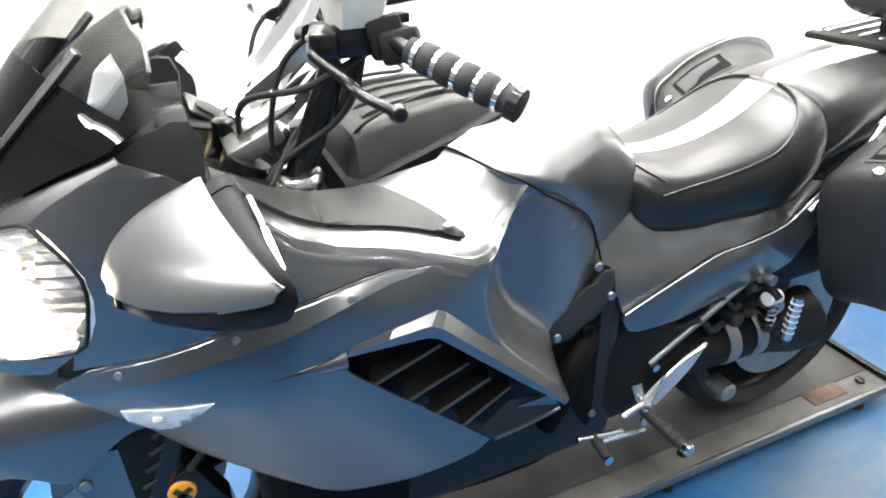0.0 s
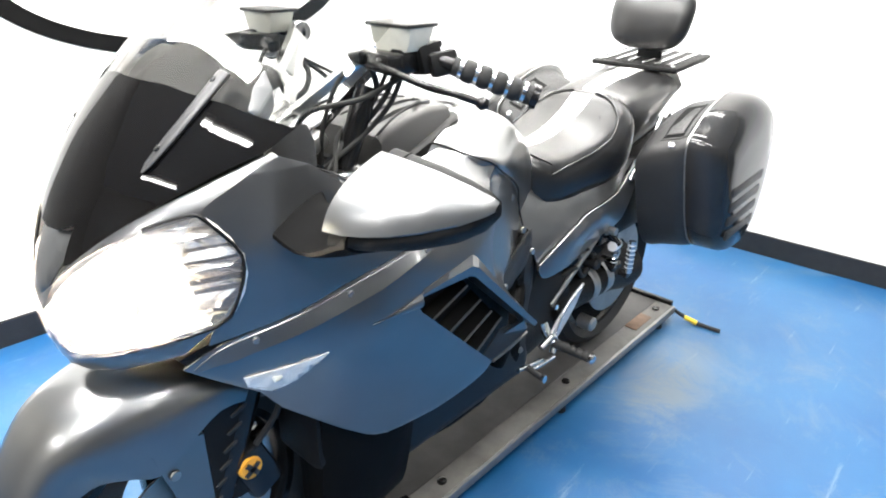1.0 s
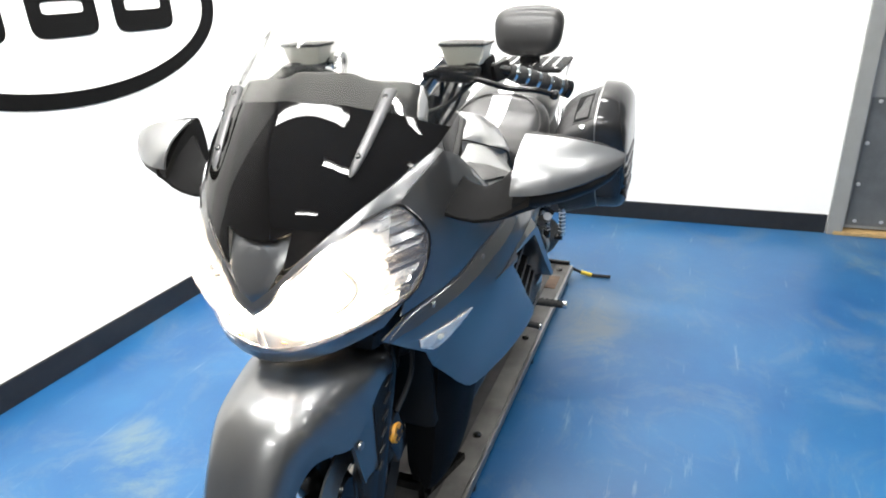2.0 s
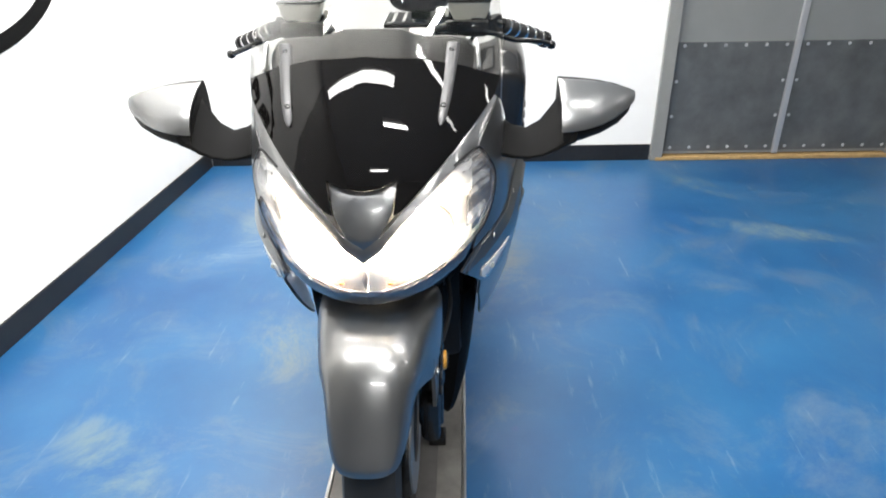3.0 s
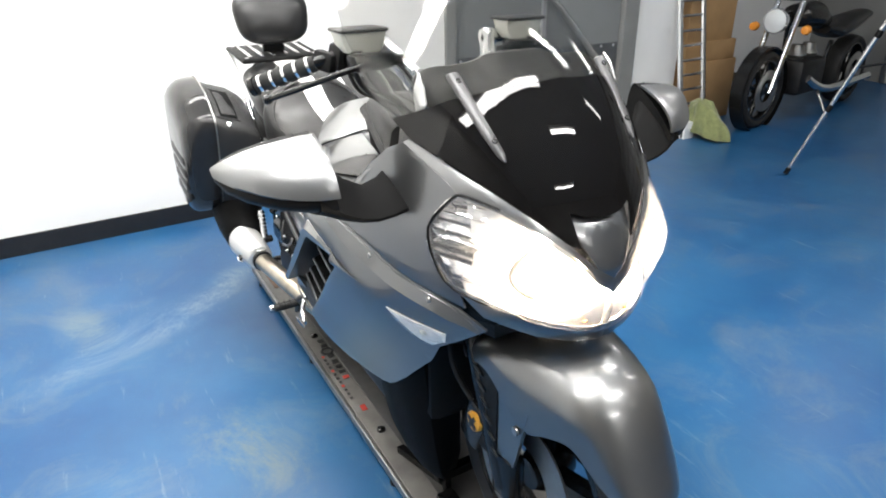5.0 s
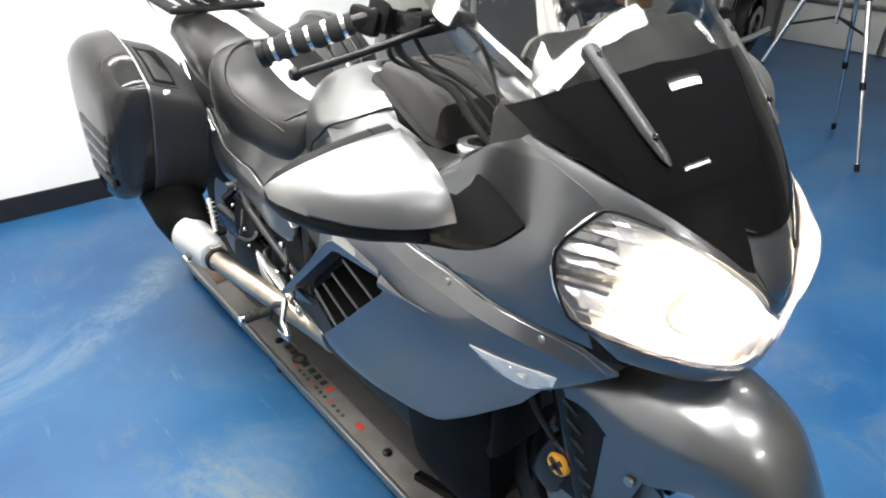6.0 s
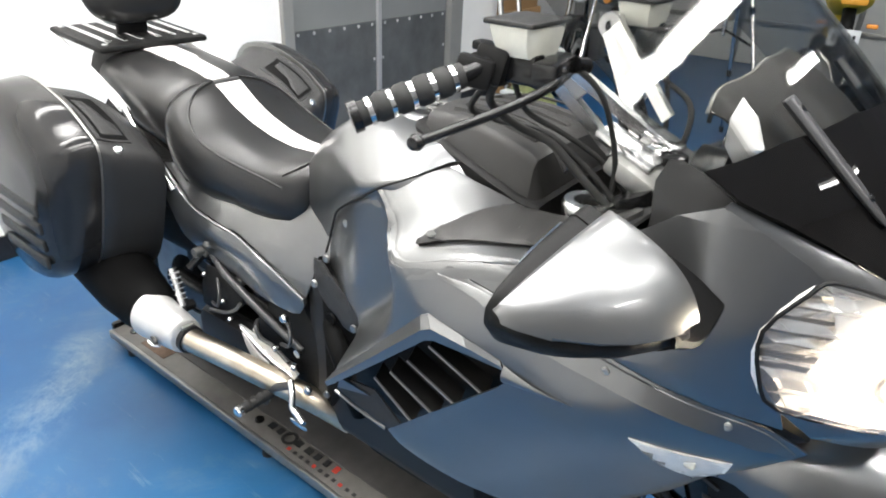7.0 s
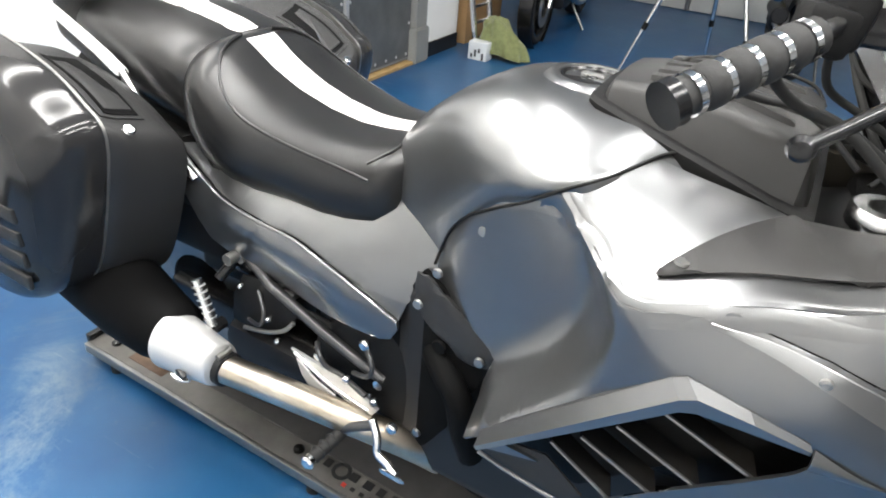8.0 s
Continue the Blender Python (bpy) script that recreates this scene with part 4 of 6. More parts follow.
for s in (1, -1):
    turn = (lambda b: b) if s > 0 else mirrored
    lamp = part("headlamp", turn(patch(LAMP, lens_face, step=.012, thick=.003, lip=.0, out=.002)), LENS, bike, "clear headlamp lens, lamp lit")
    part("reflector", turn(patch([(.003, .787), (.003, .866), (.034, .890), (.068, .928), (.118, .972), (.183, 1.016), (.198, 1.018), (.198, .842), (.137, .817), (.06, .796)], bowl, step=.007, thick=.002, lip=0)), REFL, lamp, "bright lamp bowl")
    part("side_reflector", turn(patch([(.190, 1.014), (.205, 1.025), (.222, 1.012), (.245, .961), (.240, .90), (.213, .845), (.190, .838)],
                                      lambda y, z: (FRONT(y, z) - .040, y, z), step=.01, thick=.002, lip=0)), STRUTM, lamp, "dark back of the lamp")
    outer = [(.826, .160), (.845, .209), (.90, .236), (.961, .240), (1.012, .217), (1.024, .200)]

    def outer_y(z):
        for (z0, y0), (z1, y1) in zip(outer, outer[1:]):
            if z <= z1:
                return y0 + (y1 - y0) * (z - z0) / (z1 - z0)
        return outer[-1][1]
    for k in range(11):
        z0 = .838 + .0165 * k
        z1 = min(z0 + .0085 + .003 * (k % 3), 1.018)
        inner_y = .162 + .032 * math.sin(math.pi * (k + 1.5) / 13)
        steps = [[], [], []]
        for j in range(6):
            for row, (zz, dd) in zip(steps, ((z0, .030), ((z0 + z1) / 2, .022), (z1, .010)) if k in (0, 1, 4, 5, 8) else ((z0, .010), ((z0 + z1) / 2, .018), (z1, .028))):
                yo = max(outer_y(z0), inner_y + .01) - .004
                y = inner_y + (yo - inner_y) * j / 5
                wave = .0035 * math.sin(j * 2.1 + k * 1.7)
                row.append(Vector((FRONT(y, zz + .006 * (y - .17) / .07) - dd + wave, y, zz + .010 * (y - .17) / .07)))
        part("reflector_step", turn(loft(steps, cap=False, closed=False)), FINS, lamp, "chromed reflector step", smooth=15)
    part("bowl_rim", turn(tube([(FRONT(.105 + .054 * math.cos(q), .905 + .050 * math.sin(q)) - .018, .105 + .054 * math.cos(q), .905 + .050 * math.sin(q)) for q in [-1.2 + 2.2 * j / 12 for j in range(13)]], .0050, 8, 2)), PIPE, lamp, "brownish rim of the inner bowl")
    for y, z, r, back in ((.120, .915, .016, .056), (.055, .868, .014, .042), (.022, .810, .010, .036)):
        b = lathe([(-.5, 0), (-.43, .5), (-.25, .85), (0, 1), (.25, .85), (.43, .5), (.5, 0)], (0, 0, 0), "x", 16)
        bmesh.ops.scale(b, vec=(2 * r, r, r), verts=b.verts)
        bmesh.ops.translate(b, vec=(FRONT(y, z) - back, s * y, z), verts=b.verts)
        part("bulb", b, BULB, lamp, "lit bulb")
    edge = curve_points([(0, y, z) for y, z in LAMP], 2, closed=True)
    part("lamp_housing", turn(loft([[Vector((FRONT(p.y, p.z) - d, .105 + (p.y - .105) * g, .905 + (p.z - .905) * g)) for p in edge] for d, g in ((.003, 1.004), (.03, 1.004), (.09, 1.0))], cap=False)), REFL, lamp)
    # Three small amber beads just behind the lens.
    for y, z in ((.030, .868), (.062, .850), (.046, .810)):
        b = lathe([(-.5, 0), (-.35, .7), (0, 1), (.35, .7), (.5, 0)], (0, 0, 0), "x", 10)
        bmesh.ops.scale(b, vec=(.005, .006, .003), verts=b.verts)
        bmesh.ops.translate(b, vec=(FRONT(y, z) - .006, s * y, z), verts=b.verts)
        part("amber_bead", b, AMBERL, lamp, "small amber bead")
    part("lamp_rim", turn(tube([on_front(y, z) for y, z in LAMP[5:12]], .0028, 6, 3)), BLACKP, lamp)
# front turn signals in the fairing nose
SIG = [(.780, .762), (.83, .752), (.90, .742), (.895, .722), (.86, .700), (.825, .715)]
sig = both("turn_signal", patch(SIG, on_side, step=.015, out=.008, thick=.012, lip=.008), LENS, bike, "clear turn signal lens")
for o, s in zip(sig, (1, -1)):
    b = patch(SIG, lambda x, z: (x, SIDE(x, z) + .002 + .0012 * math.sin(x * 190 + z * 140), z), step=.006, out=.001, thick=.004, lip=0)
    part("reflector", b if s > 0 else mirrored(b), REFL, o)
    part("amber_bulb", lathe([(-.009, 0), (-.006, .006), (.006, .006), (.009, 0)], (.855, s * (SIDE(.855, .73) + .004), .73), "x", 12), RESV, o)

# windscreen: smoked foot, tall clear top, struts and inner trims
DARK = [(0, .985), (.032, .988), (.064, 1.0), (.055, .942), (.068, .947), (.125, .998), (.185, 1.050), (.243, 1.102), (.254, 1.128), (.18, 1.160), (.10, 1.182), (0, 1.190)]
scr = part("windscreen", patch(DARK + [(-y, z) for y, z in DARK[::-1] if y], on_screen, step=.02, thick=.003, lip=0, out=.004), TINT, bike, "smoked lower windscreen")
TOP = [(0, 1.190), (.10, 1.182), (.18, 1.160), (.254, 1.128), (.266, 1.17), (.262, 1.25), (.24, 1.34), (.19, 1.40), (.10, 1.43), (0, 1.438)]
part("clear_top", patch(TOP + [(-y, z) for y, z in TOP[::-1] if y], on_screen, step=.025, thick=.003, lip=0, out=.004), CLEAR, scr, "tall clear upper windscreen")
for s in (1, -1):
    turn = (lambda b: b) if s > 0 else mirrored
    a, b = Vector((SCREEN(.162, 1.198) + .012, .162, 1.198)), Vector((SCREEN(.141, 1.082) + .010, .141, 1.082))
    d = (b - a).normalized()
    wv = Vector((0, 1, 0)) * .0135
    nv = d.cross(Vector((0, 1, 0))).normalized() * .007
    rings = []
    for t, k in ((-.03, .8), (-.02, 1.0), (.3, 1.0), (.7, .9), (.95, .6), (1.03, .2)):
        c = a.lerp(b, t)
        rings.append([c + (wv * math.cos(q) + nv * math.sin(q)) * k for q in [2 * math.pi * j / 10 for j in range(10)]])
    strut = part("screen_strut", turn(loft(rings)), STRUTM, bike, "dark grey strut on the windscreen")
    for t in (.08, .80):
        c = a.lerp(b, t) + nv * (1.0 if nv.x > 0 else -1.0) * .9
        head = lathe([(-.004, 0), (-.004, .0055), (.001, .005), (.002, 0)], (0, 0, 0), "z", 10)
        bmesh.ops.transform(head, matrix=Matrix.Translation(c) @ (nv if nv.x > 0 else -nv).to_track_quat("Z", "Y").to_matrix().to_4x4(), verts=head.verts)
        part("strut_screw", turn(head), GLOSSB, strut)
    # The wing's pale colour stands in for strong light on silver.
    part("inner_wing", turn(patch([(.795, 1.204), (.816, 1.187), (.831, 1.155), (.806, 1.130), (.790, 1.150), (.788, 1.180)], lambda x, z: (x, .216 + .25 * (z - 1.16) * -.3, z), step=.01, thick=.004)), MUFFLER, bike, "silver inner trim, paled to look strongly lit")
    part("inner_cowl", turn(patch([(.820, 1.094), (.785, 1.113), (.750, 1.122), (.732, 1.118), (.722, 1.09), (.727, 1.05), (.727, .975), (.77, 1.0)],
                                  lambda x, z: (x, .236 - .25 * max(.79 - x, 0) - .20 * max(z - 1.06, 0), z), step=.02, thick=.008, lip=.001)), DARKP, bike, "dark grey inner cowl panel")
    part("inner_shelf", turn(patch([(.80, .235), (.74, .228), (.66, .20), (.64, .12), (.72, .11), (.84, .15)], lambda x, y: (x, y, 1.005 + .30 * (x - .66)), step=.03, thick=.006)), BLACKP, bike)
    part("cowl_gap_filler", turn(loft([[(.93, .13, .72), (.97, .16, .78), (.88, .21, .83), (.80, .2, .75)], [(.93, .05, .72), (.98, .06, .78), (.88, .05, .83), (.8, .05, .75)]])), BLACKP, bike, smooth=0)
dash = part("dash", loft([[(x, w * math.copysign(abs(math.cos(a)) ** .6, math.cos(a)), z + h * math.copysign(abs(math.sin(a)) ** .7, math.sin(a))) for a in [2 * math.pi * k / 28 for k in range(28)]]
                          for x, w, z, h in ((.748, .10, 1.035, .03), (.753, .145, 1.04, .048), (.80, .155, 1.045, .055), (.85, .14, 1.035, .045), (.95, .11, .99, .03))]), BLACKP, bike, "black instrument panel", smooth=60)
# the hood over the instruments: a dome from the foot of the screen back to a rounded rear edge
BROWZ = [(0, 1.222), (.055, 1.221), (.085, 1.210), (.12, 1.205), (.165, 1.204), (.192, 1.197), (.204, 1.180)]
rear = curve_points([(0, y, z) for y, z in BROWZ], 4)
rear = [Vector((0, -p.y, p.z)) for p in rear[:0:-1]] + rear
rings = []
for f, lift in ((0, -.012), (0, 0), (.06, .004), (.25, .012), (.5, .016), (.75, .010), (1, 0)):
    ring = []
    for p in rear:
        foot_z = 1.085 + .035 * (abs(p.y) / .2) ** 2
        front_ = Vector((SCREEN(p.y * .96, foot_z + .02) - .016, p.y * .96, foot_z))
        back_ = Vector((.772 + .01 * math.cos(p.y * 17), p.y, p.z))
        q = back_.lerp(front_, f)
        ring.append(Vector((q.x, q.y * (1 + .02 * math.sin(math.pi * f)), q.z + lift)))
    rings.append(ring)
hood = loft(rings, cap=False, closed=False)
bmesh.ops.recalc_face_normals(hood, faces=hood.faces)
shell(hood, .005)
part("dash_hood", hood, LIDM, dash, "dark grey hood behind the screen", smooth=60)
part("hood_edge", tube([(.771 + .01 * math.cos(p.y * 17), p.y, p.z - .002) for p in rear[::2]], .0028, 8, 2), STEEL, dash, "bright rounded edge of the hood")
for y, r in ((-.075, .045), (.075, .045)):
    part("gauge", lathe([(-.012, 0), (-.012, r), (-.02, r + .004), (.02, r + .004)], (.752, y, 1.055), "x", 24), GLOSSB, dash)

# mirrors, the right one turned down a little
for s in (1, -1):
    dz = -.014 if s > 0 else -.014

    def turn(b, s=s, dz=dz):
        bmesh.ops.translate(b, vec=(0, 0, dz), verts=b.verts)
        return b if s > 0 else mirrored(b)

    def msec(y, k, lean=-.012 if s > 0 else .010):
        pts = [(.840, 1.020), (.816, 1.054), (.776, 1.090), (.726, 1.122), (.706, 1.118), (.696, 1.06), (.700, 1.008), (.724, .990), (.782, .996)]
        cx, cz = .696, 1.075
        return [Vector((cx + (x - cx) * k + (1 - k) * lean, y, cz + (z - cz) * (k ** .8))) for x, z in pts]
    rings = [[v for v in curve_points(msec(y, k), 3, True)] for y, k in ((.385, 1.0), (.43, .90), (.47, .76), (.51, .55), (.538, .32), (.552, .10))]
    mir = part("mirror", turn(loft(rings)), BLACKP, bike, "wing mirror with a silver front shell", smooth=60)
    def cap_at(u, v):
        y = .382 + .173 * u
        k = [1.0, .95, .87, .75, .58, .36, .08]
        q = min(u * 6, 5.999)
        kk = k[int(q)] + (k[int(q) + 1] - k[int(q)]) * (q - int(q))
        front = curve_points([(p.x, p.y, p.z) for p in msec(y, kk)[:4]], 6)
        p = min(max(v, 0), 1) * (len(front) - 1)
        i = min(int(p), len(front) - 2)
        c = front[i].lerp(front[i + 1], p - i)
        bulge = .011 * math.sin(math.pi * min(max(v, 0), 1)) * kk
        return (c.x + bulge + .010, c.y + .004 * u, c.z + bulge * .9 + .006)
    part("shell", turn(patch([(0, .13), (.5, .10), (1, .04), (1, 1), (0, 1)], cap_at, step=.06, thick=.006, lip=.003)), SHELLM, mir, "painted shell, lightened as if lit from above")
    rings = []
    for y, f, k in ((.414, 0, .97), (.396, .22, .97), (.372, .55, 1), (.345, .85, 1), (.315, 1.0, 1), (.285, .93, 1), (.255, .75, 1)):
        ring = []
        for p in curve_points(msec(y, k), 3, True):
            w = Vector((.803 + (p.x - .770) * .60, y, 0.998 + (p.z - 1.05) * .42))
            ring.append(p.lerp(w, f))
        rings.append(ring)
    part("stem", turn(loft(rings)), MATTB, mir, "black stem", smooth=40)
    glass = [(.40, 1.005), (.40, 1.105), (.47, 1.10), (.525, 1.085), (.525, 1.06), (.47, 1.02)]
    part("glass", turn(loft([[(x + (.08 if s < 0 else -.06) * max(y - .43, 0), y, z) for y, z in glass] for x in (.6985, .6935)])), GLASSM, mir, smooth=0)


# ---- tank, airbox lid, seat ----
def oval(x, w, top, bot, n=36, p=2.4, dish=0.0):
    out = []
    zc, h = (top + bot) / 2, (top - bot) / 2
    for k in range(n):
        a = 2 * math.pi * k / n
        c, s = math.cos(a), math.sin(a)
        y = w * math.copysign(abs(c) ** (2 / p), c)
        z = zc + h * math.copysign(abs(s) ** (2 / p), s)
        if s > 0:
            z -= dish * (1 - (y / w) ** 2)
        out.append(Vector((x, y, z)))
    return out


TANK = [  # x, then the half section from the middle outwards and down
    (-.080, ((0, .862), (.035, .858), (.055, .840), (.062, .800), (.062, .760), (.055, .72))),
    (-.058, ((0, .902), (.045, .896), (.076, .872), (.088, .830), (.090, .780), (.085, .72))),
    (-.020, ((0, .943), (.060, .936), (.094, .908), (.108, .860), (.112, .800), (.105, .72))),
    (.030, ((0, .982), (.070, .975), (.109, .948), (.123, .895), (.130, .830), (.125, .72))),
    (.090, ((0, 1.016), (.085, 1.006), (.136, .972), (.152, .920), (.155, .850), (.140, .72))),
    (.158, ((0, 1.030), (.100, 1.020), (.168, .968), (.186, .925), (.182, .885), (.140, .74))),
    (.210, ((0, 1.033), (.112, 1.021), (.192, .962), (.205, .928), (.185, .880), (.140, .75))),
    (.271, ((0, 1.035), (.125, 1.014), (.190, .975), (.213, .953), (.185, .900), (.140, .76))),
    (.320, ((0, 1.042), (.115, 1.015), (.170, .984), (.190, .965), (.180, .890), (.150, .77))),
    (.370, ((0, 1.030), (.100, 1.008), (.135, .990), (.150, .960), (.150, .890), (.140, .78))),
    (.450, ((0, 1.0), (.090, .985), (.120, .965), (.130, .930), (.130, .890), (.120, .80)))]
TANK = [[Vector((x, y, z)) for y, z in half] for x, half in TANK]
cols = [curve_points([r[k] for r in TANK], 4) for k in range(6)]
rings = []
for k in range(len(cols[0])):
    h_ = curve_points([c[k] for c in cols], 4)
    rings.append([Vector((p.x, -p.y, p.z)) for p in h_[:0:-1]] + h_)
tb = loft(rings, cap=False, closed=False)
for end in (rings[0], rings[-1]):
    tb.faces.new([tb.verts.new(p) for p in end])
part("fuel_tank", tb, PAINT, bike, "grey painted fuel tank", smooth=50)
both("tank_seam", tube([(.385, .118, 1.000), (.362, .136, .9985), (.318, .186, .975), (.275, .213, .955), (.245, .212, .934), (.222, .208, .917), (.180, .200, .891), (.130, .180, .853), (.095, .158, .810), (.078, .152, .770), (.070, .158, .735)], .0024, 8, 6), BLACKP, bike, "dark seam between tank and fairing")
cap = part("filler_cap", lathe([(-.004, 0), (-.004, .047), (.003, .047), (.0035, .043), (.0, .040), (.001, .012), (.004, .010), (.004, 0)], (.217, 0, 1.0315), "z", 32), GLOSSB, bike, "black filler cap")
part("cap_ring", lathe([(-.004, .072), (.003, .064), (.0055, .057), (.005, .050), (-.002, .047)], (.217, 0, 1.031), "z", 40), PAINT, cap)
part("cap_latch", block((.036, .014, .005), (.217, 0, 1.0345), .002), STEEL, cap)
def trapeze(x, w, top, bot, k=.86, r=.012):
    """A section with sloping sides and rounded upper corners."""
    pts = [(-w, bot), (-w, bot + .012), (-w * k - .004, top - r), (-w * k + r * .3, top - r * .3), (-w * k + r, top), (0, top + .004), (w * k - r, top), (w * k - r * .3, top - r * .3), (w * k + .004, top - r), (w, bot + .012), (w, bot)]
    return [Vector((x, y, z)) for y, z in pts]


lid = part("airbox_lid", loft([trapeze(*q) for q in ((.258, .080, 1.044, 1.0), (.266, .090, 1.057, 1.0), (.34, .110, 1.066, .98), (.42, .130, 1.062, .96), (.490, .148, 1.049, .94), (.513, .150, 1.038, .93), (.528, .144, .985, .93))]),
           LIDM, bike, "ribbed dark grey lid in front of the tank", smooth=35)
part("lid_skirt", loft([trapeze(x, w, t, b, .95, .006) for x, w, t, b in ((.243, .088, 1.036, .98), (.256, .100, 1.034, .97), (.34, .122, 1.016, .95), (.42, .142, 1.000, .93), (.50, .160, .984, .92), (.538, .156, .976, .91))]), BLACKP, lid)
for y in (-.070, -.026, .026, .070):
    part("rib", loft([[(x, y * k + e * .010, z + u) for e, u in ((-1, -.004), (-.75, .004), (.75, .004), (1, -.004))] for x, z, k in ((.310, 1.0655, .8), (.316, 1.0665, .82), (.36, 1.0695, .9), (.43, 1.065, 1.0), (.480, 1.054, 1.1), (.486, 1.050, 1.1))]), LIDM, lid)
part("wire", tube([(.515, .11, 1.030), (.495, .118, 1.052), (.45, .105, 1.066), (.38, .085, 1.075), (.335, .06, 1.072), (.325, .03, 1.071)], .0026, 8, 5), RUBBER, lid)
SEAT = [(-.020, .080, .872, .775), (-.034, .118, .884, .730), (-.07, .143, .880, .712), (-.12, .154, .874, .704), (-.17, .161, .872, .702), (-.24, .170, .882, .710), (-.31, .181, .902, .706), (-.37, .186, .930, .710),
        (-.41, .183, .957, .72), (-.44, .176, .975, .73), (-.465, .165, .972, .75), (-.48, .15, .95, .78)]
def seat_dish(x):
    """How deep the seat is hollowed at x: flat at the nose, deepest before the bolster."""
    return .006 + .016 * math.sin(math.pi * min(1, max(0, (-.04 - x) / .42)))


seat = part("rider_seat", loft([oval(x, w, t + seat_dish(x), b, 44, 2.7, seat_dish(x)) for x, w, t, b in SEAT]), VINYL, bike, "black vinyl rider seat with a white stripe", smooth=60)
PIL = [(-.40, .10, .93, .80), (-.43, .155, .962, .78), (-.50, .166, .985, .79), (-.60, .164, 1.0, .81), (-.70, .156, 1.010, .84), (-.76, .155, 1.010, .88), (-.795, .12, .998, .90), (-.81, .08, .97, .91)]
pil = part("pillion_seat", loft([oval(x, w, t, b, 44, 2.6) for x, w, t, b in PIL]), VINYL, bike, "black vinyl pillion seat with a white stripe", smooth=60)


def top_of(rows, x):
    for (x0, _, t0, _), (x1, _, t1, _) in zip(rows, rows[1:]):
        if x1 <= x <= x0:
            return t0 + (t1 - t0) * (x0 - x) / (x0 - x1)
    return rows[-1][2]


part("stripe", patch([(-.045, -.022), (-.045, .022), (-.2, .029), (-.43, .036), (-.43, -.036), (-.2, -.029)], lambda x, y: (x, y, top_of(SEAT, x) + .0035 + seat_dish(x) * (y / .16) ** 2), step=.02, thick=.005), VINYLW, seat, "white vinyl stripe")
part("stripe", patch([(-.46, -.036), (-.46, .036), (-.6, .040), (-.775, .042), (-.775, -.042), (-.6, -.040)], lambda x, y: (x, y, top_of(PIL, x) + .0025 - .03 * (y / .17) ** 2), step=.02, thick=.005), VINYLW, pil, "white vinyl stripe")


def seat_skin(x, f):
    """The height of the rider seat's upper skin at x and f of its half width."""
    rows = [(q[0], *q) for q in SEAT]
    for (_, x0, w0, t0, b0), (_, x1, w1, t1, b1) in zip(rows, rows[1:]):
        if x1 <= x <= x0:
            k = (x0 - x) / (x0 - x1)
            w, t, b = w0 + (w1 - w0) * k, t0 + (t1 - t0) * k + seat_dish(x), b0 + (b1 - b0) * k
            h = (t - b) / 2
            return Vector((x, w * f, (t + b) / 2 + h * (1 - f ** 2.7) ** (1 / 2.7) - seat_dish(x) * (1 - f * f)))


for s in (1, -1):
    line = [seat_skin(x, f) for x, f in ((-.075, .985), (-.13, .955), (-.20, .94), (-.27, .93), (-.335, .90), (-.385, .80), (-.418, .62), (-.434, .42), (-.440, .22))]
    part("piping", tube([(p.x, s * p.y, p.z + .0026) for p in line], .0026, 8, 4), VINYL, seat, "raised piped seam")
    line = [seat_skin(x, f) for x, f in ((-.045, .30), (-.050, .55), (-.060, .75), (-.085, .90))]
    part("piping", tube([(p.x, s * p.y, p.z + .0026) for p in line], .0022, 8, 4), VINYL, seat)

COVER = rbf([(.07, .79, .122), (.06, .72, .152), (.01, .605, .182), (-.10, .77, .120), (-.12, .671, .188), (-.25, .775, .118), (-.26, .704, .188), (-.22, .56, .165),
             (-.36, .717, .185), (-.33, .57, .160), (-.47, .70, .176), (-.5, .775, .165), (-.40, .79, .130)])
CREASE = [(.020, .612), (-.06, .648), (-.13, .675), (-.20, .693), (-.27, .705), (-.34, .714), (-.40, .724), (-.45, .745), (-.505, .785)]
both("side_cover", patch([(-.40, .800), (-.26, .790), (-.10, .790), (.0, .80), (.075, .80), (.082, .725), (.030, .645)] + CREASE,
                         lambda x, z: (x, COVER(x, z) - .002, z), lip=.001), PAINT, bike, "grey painted side cover")
both("side_blade", patch([(.024, .598), (.012, .574), (-.012, .565), (-.12, .562), (-.22, .560), (-.33, .570), (-.42, .615), (-.49, .71), (-.512, .775)] + CREASE[::-1],
                         lambda x, z: (x, COVER(x, z) + .006, z), thick=.010, lip=.001), PAINT, bike, "grey painted lower blade of the side cover")
both("blade_edge", tube([(x, COVER(x, z) + .006, z) for x, z in CREASE], .0032, 8, 3), PAINT, bike, "bright rounded edge of the blade")
both("frame_cover", patch([(.055, .722), (.10, .70), (.205, .640), (.212, .61), (.18, .545), (.15, .50), (.13, .42), (.08, .33), (.035, .33), (-.005, .42), (-.035, .50), (-.01, .60), (.02, .655)],
                          lambda x, z: (x, .172 + .02 * (x - .08) / .15, z), thick=.012, lip=.003), MATTB, bike, "matt black frame cover")
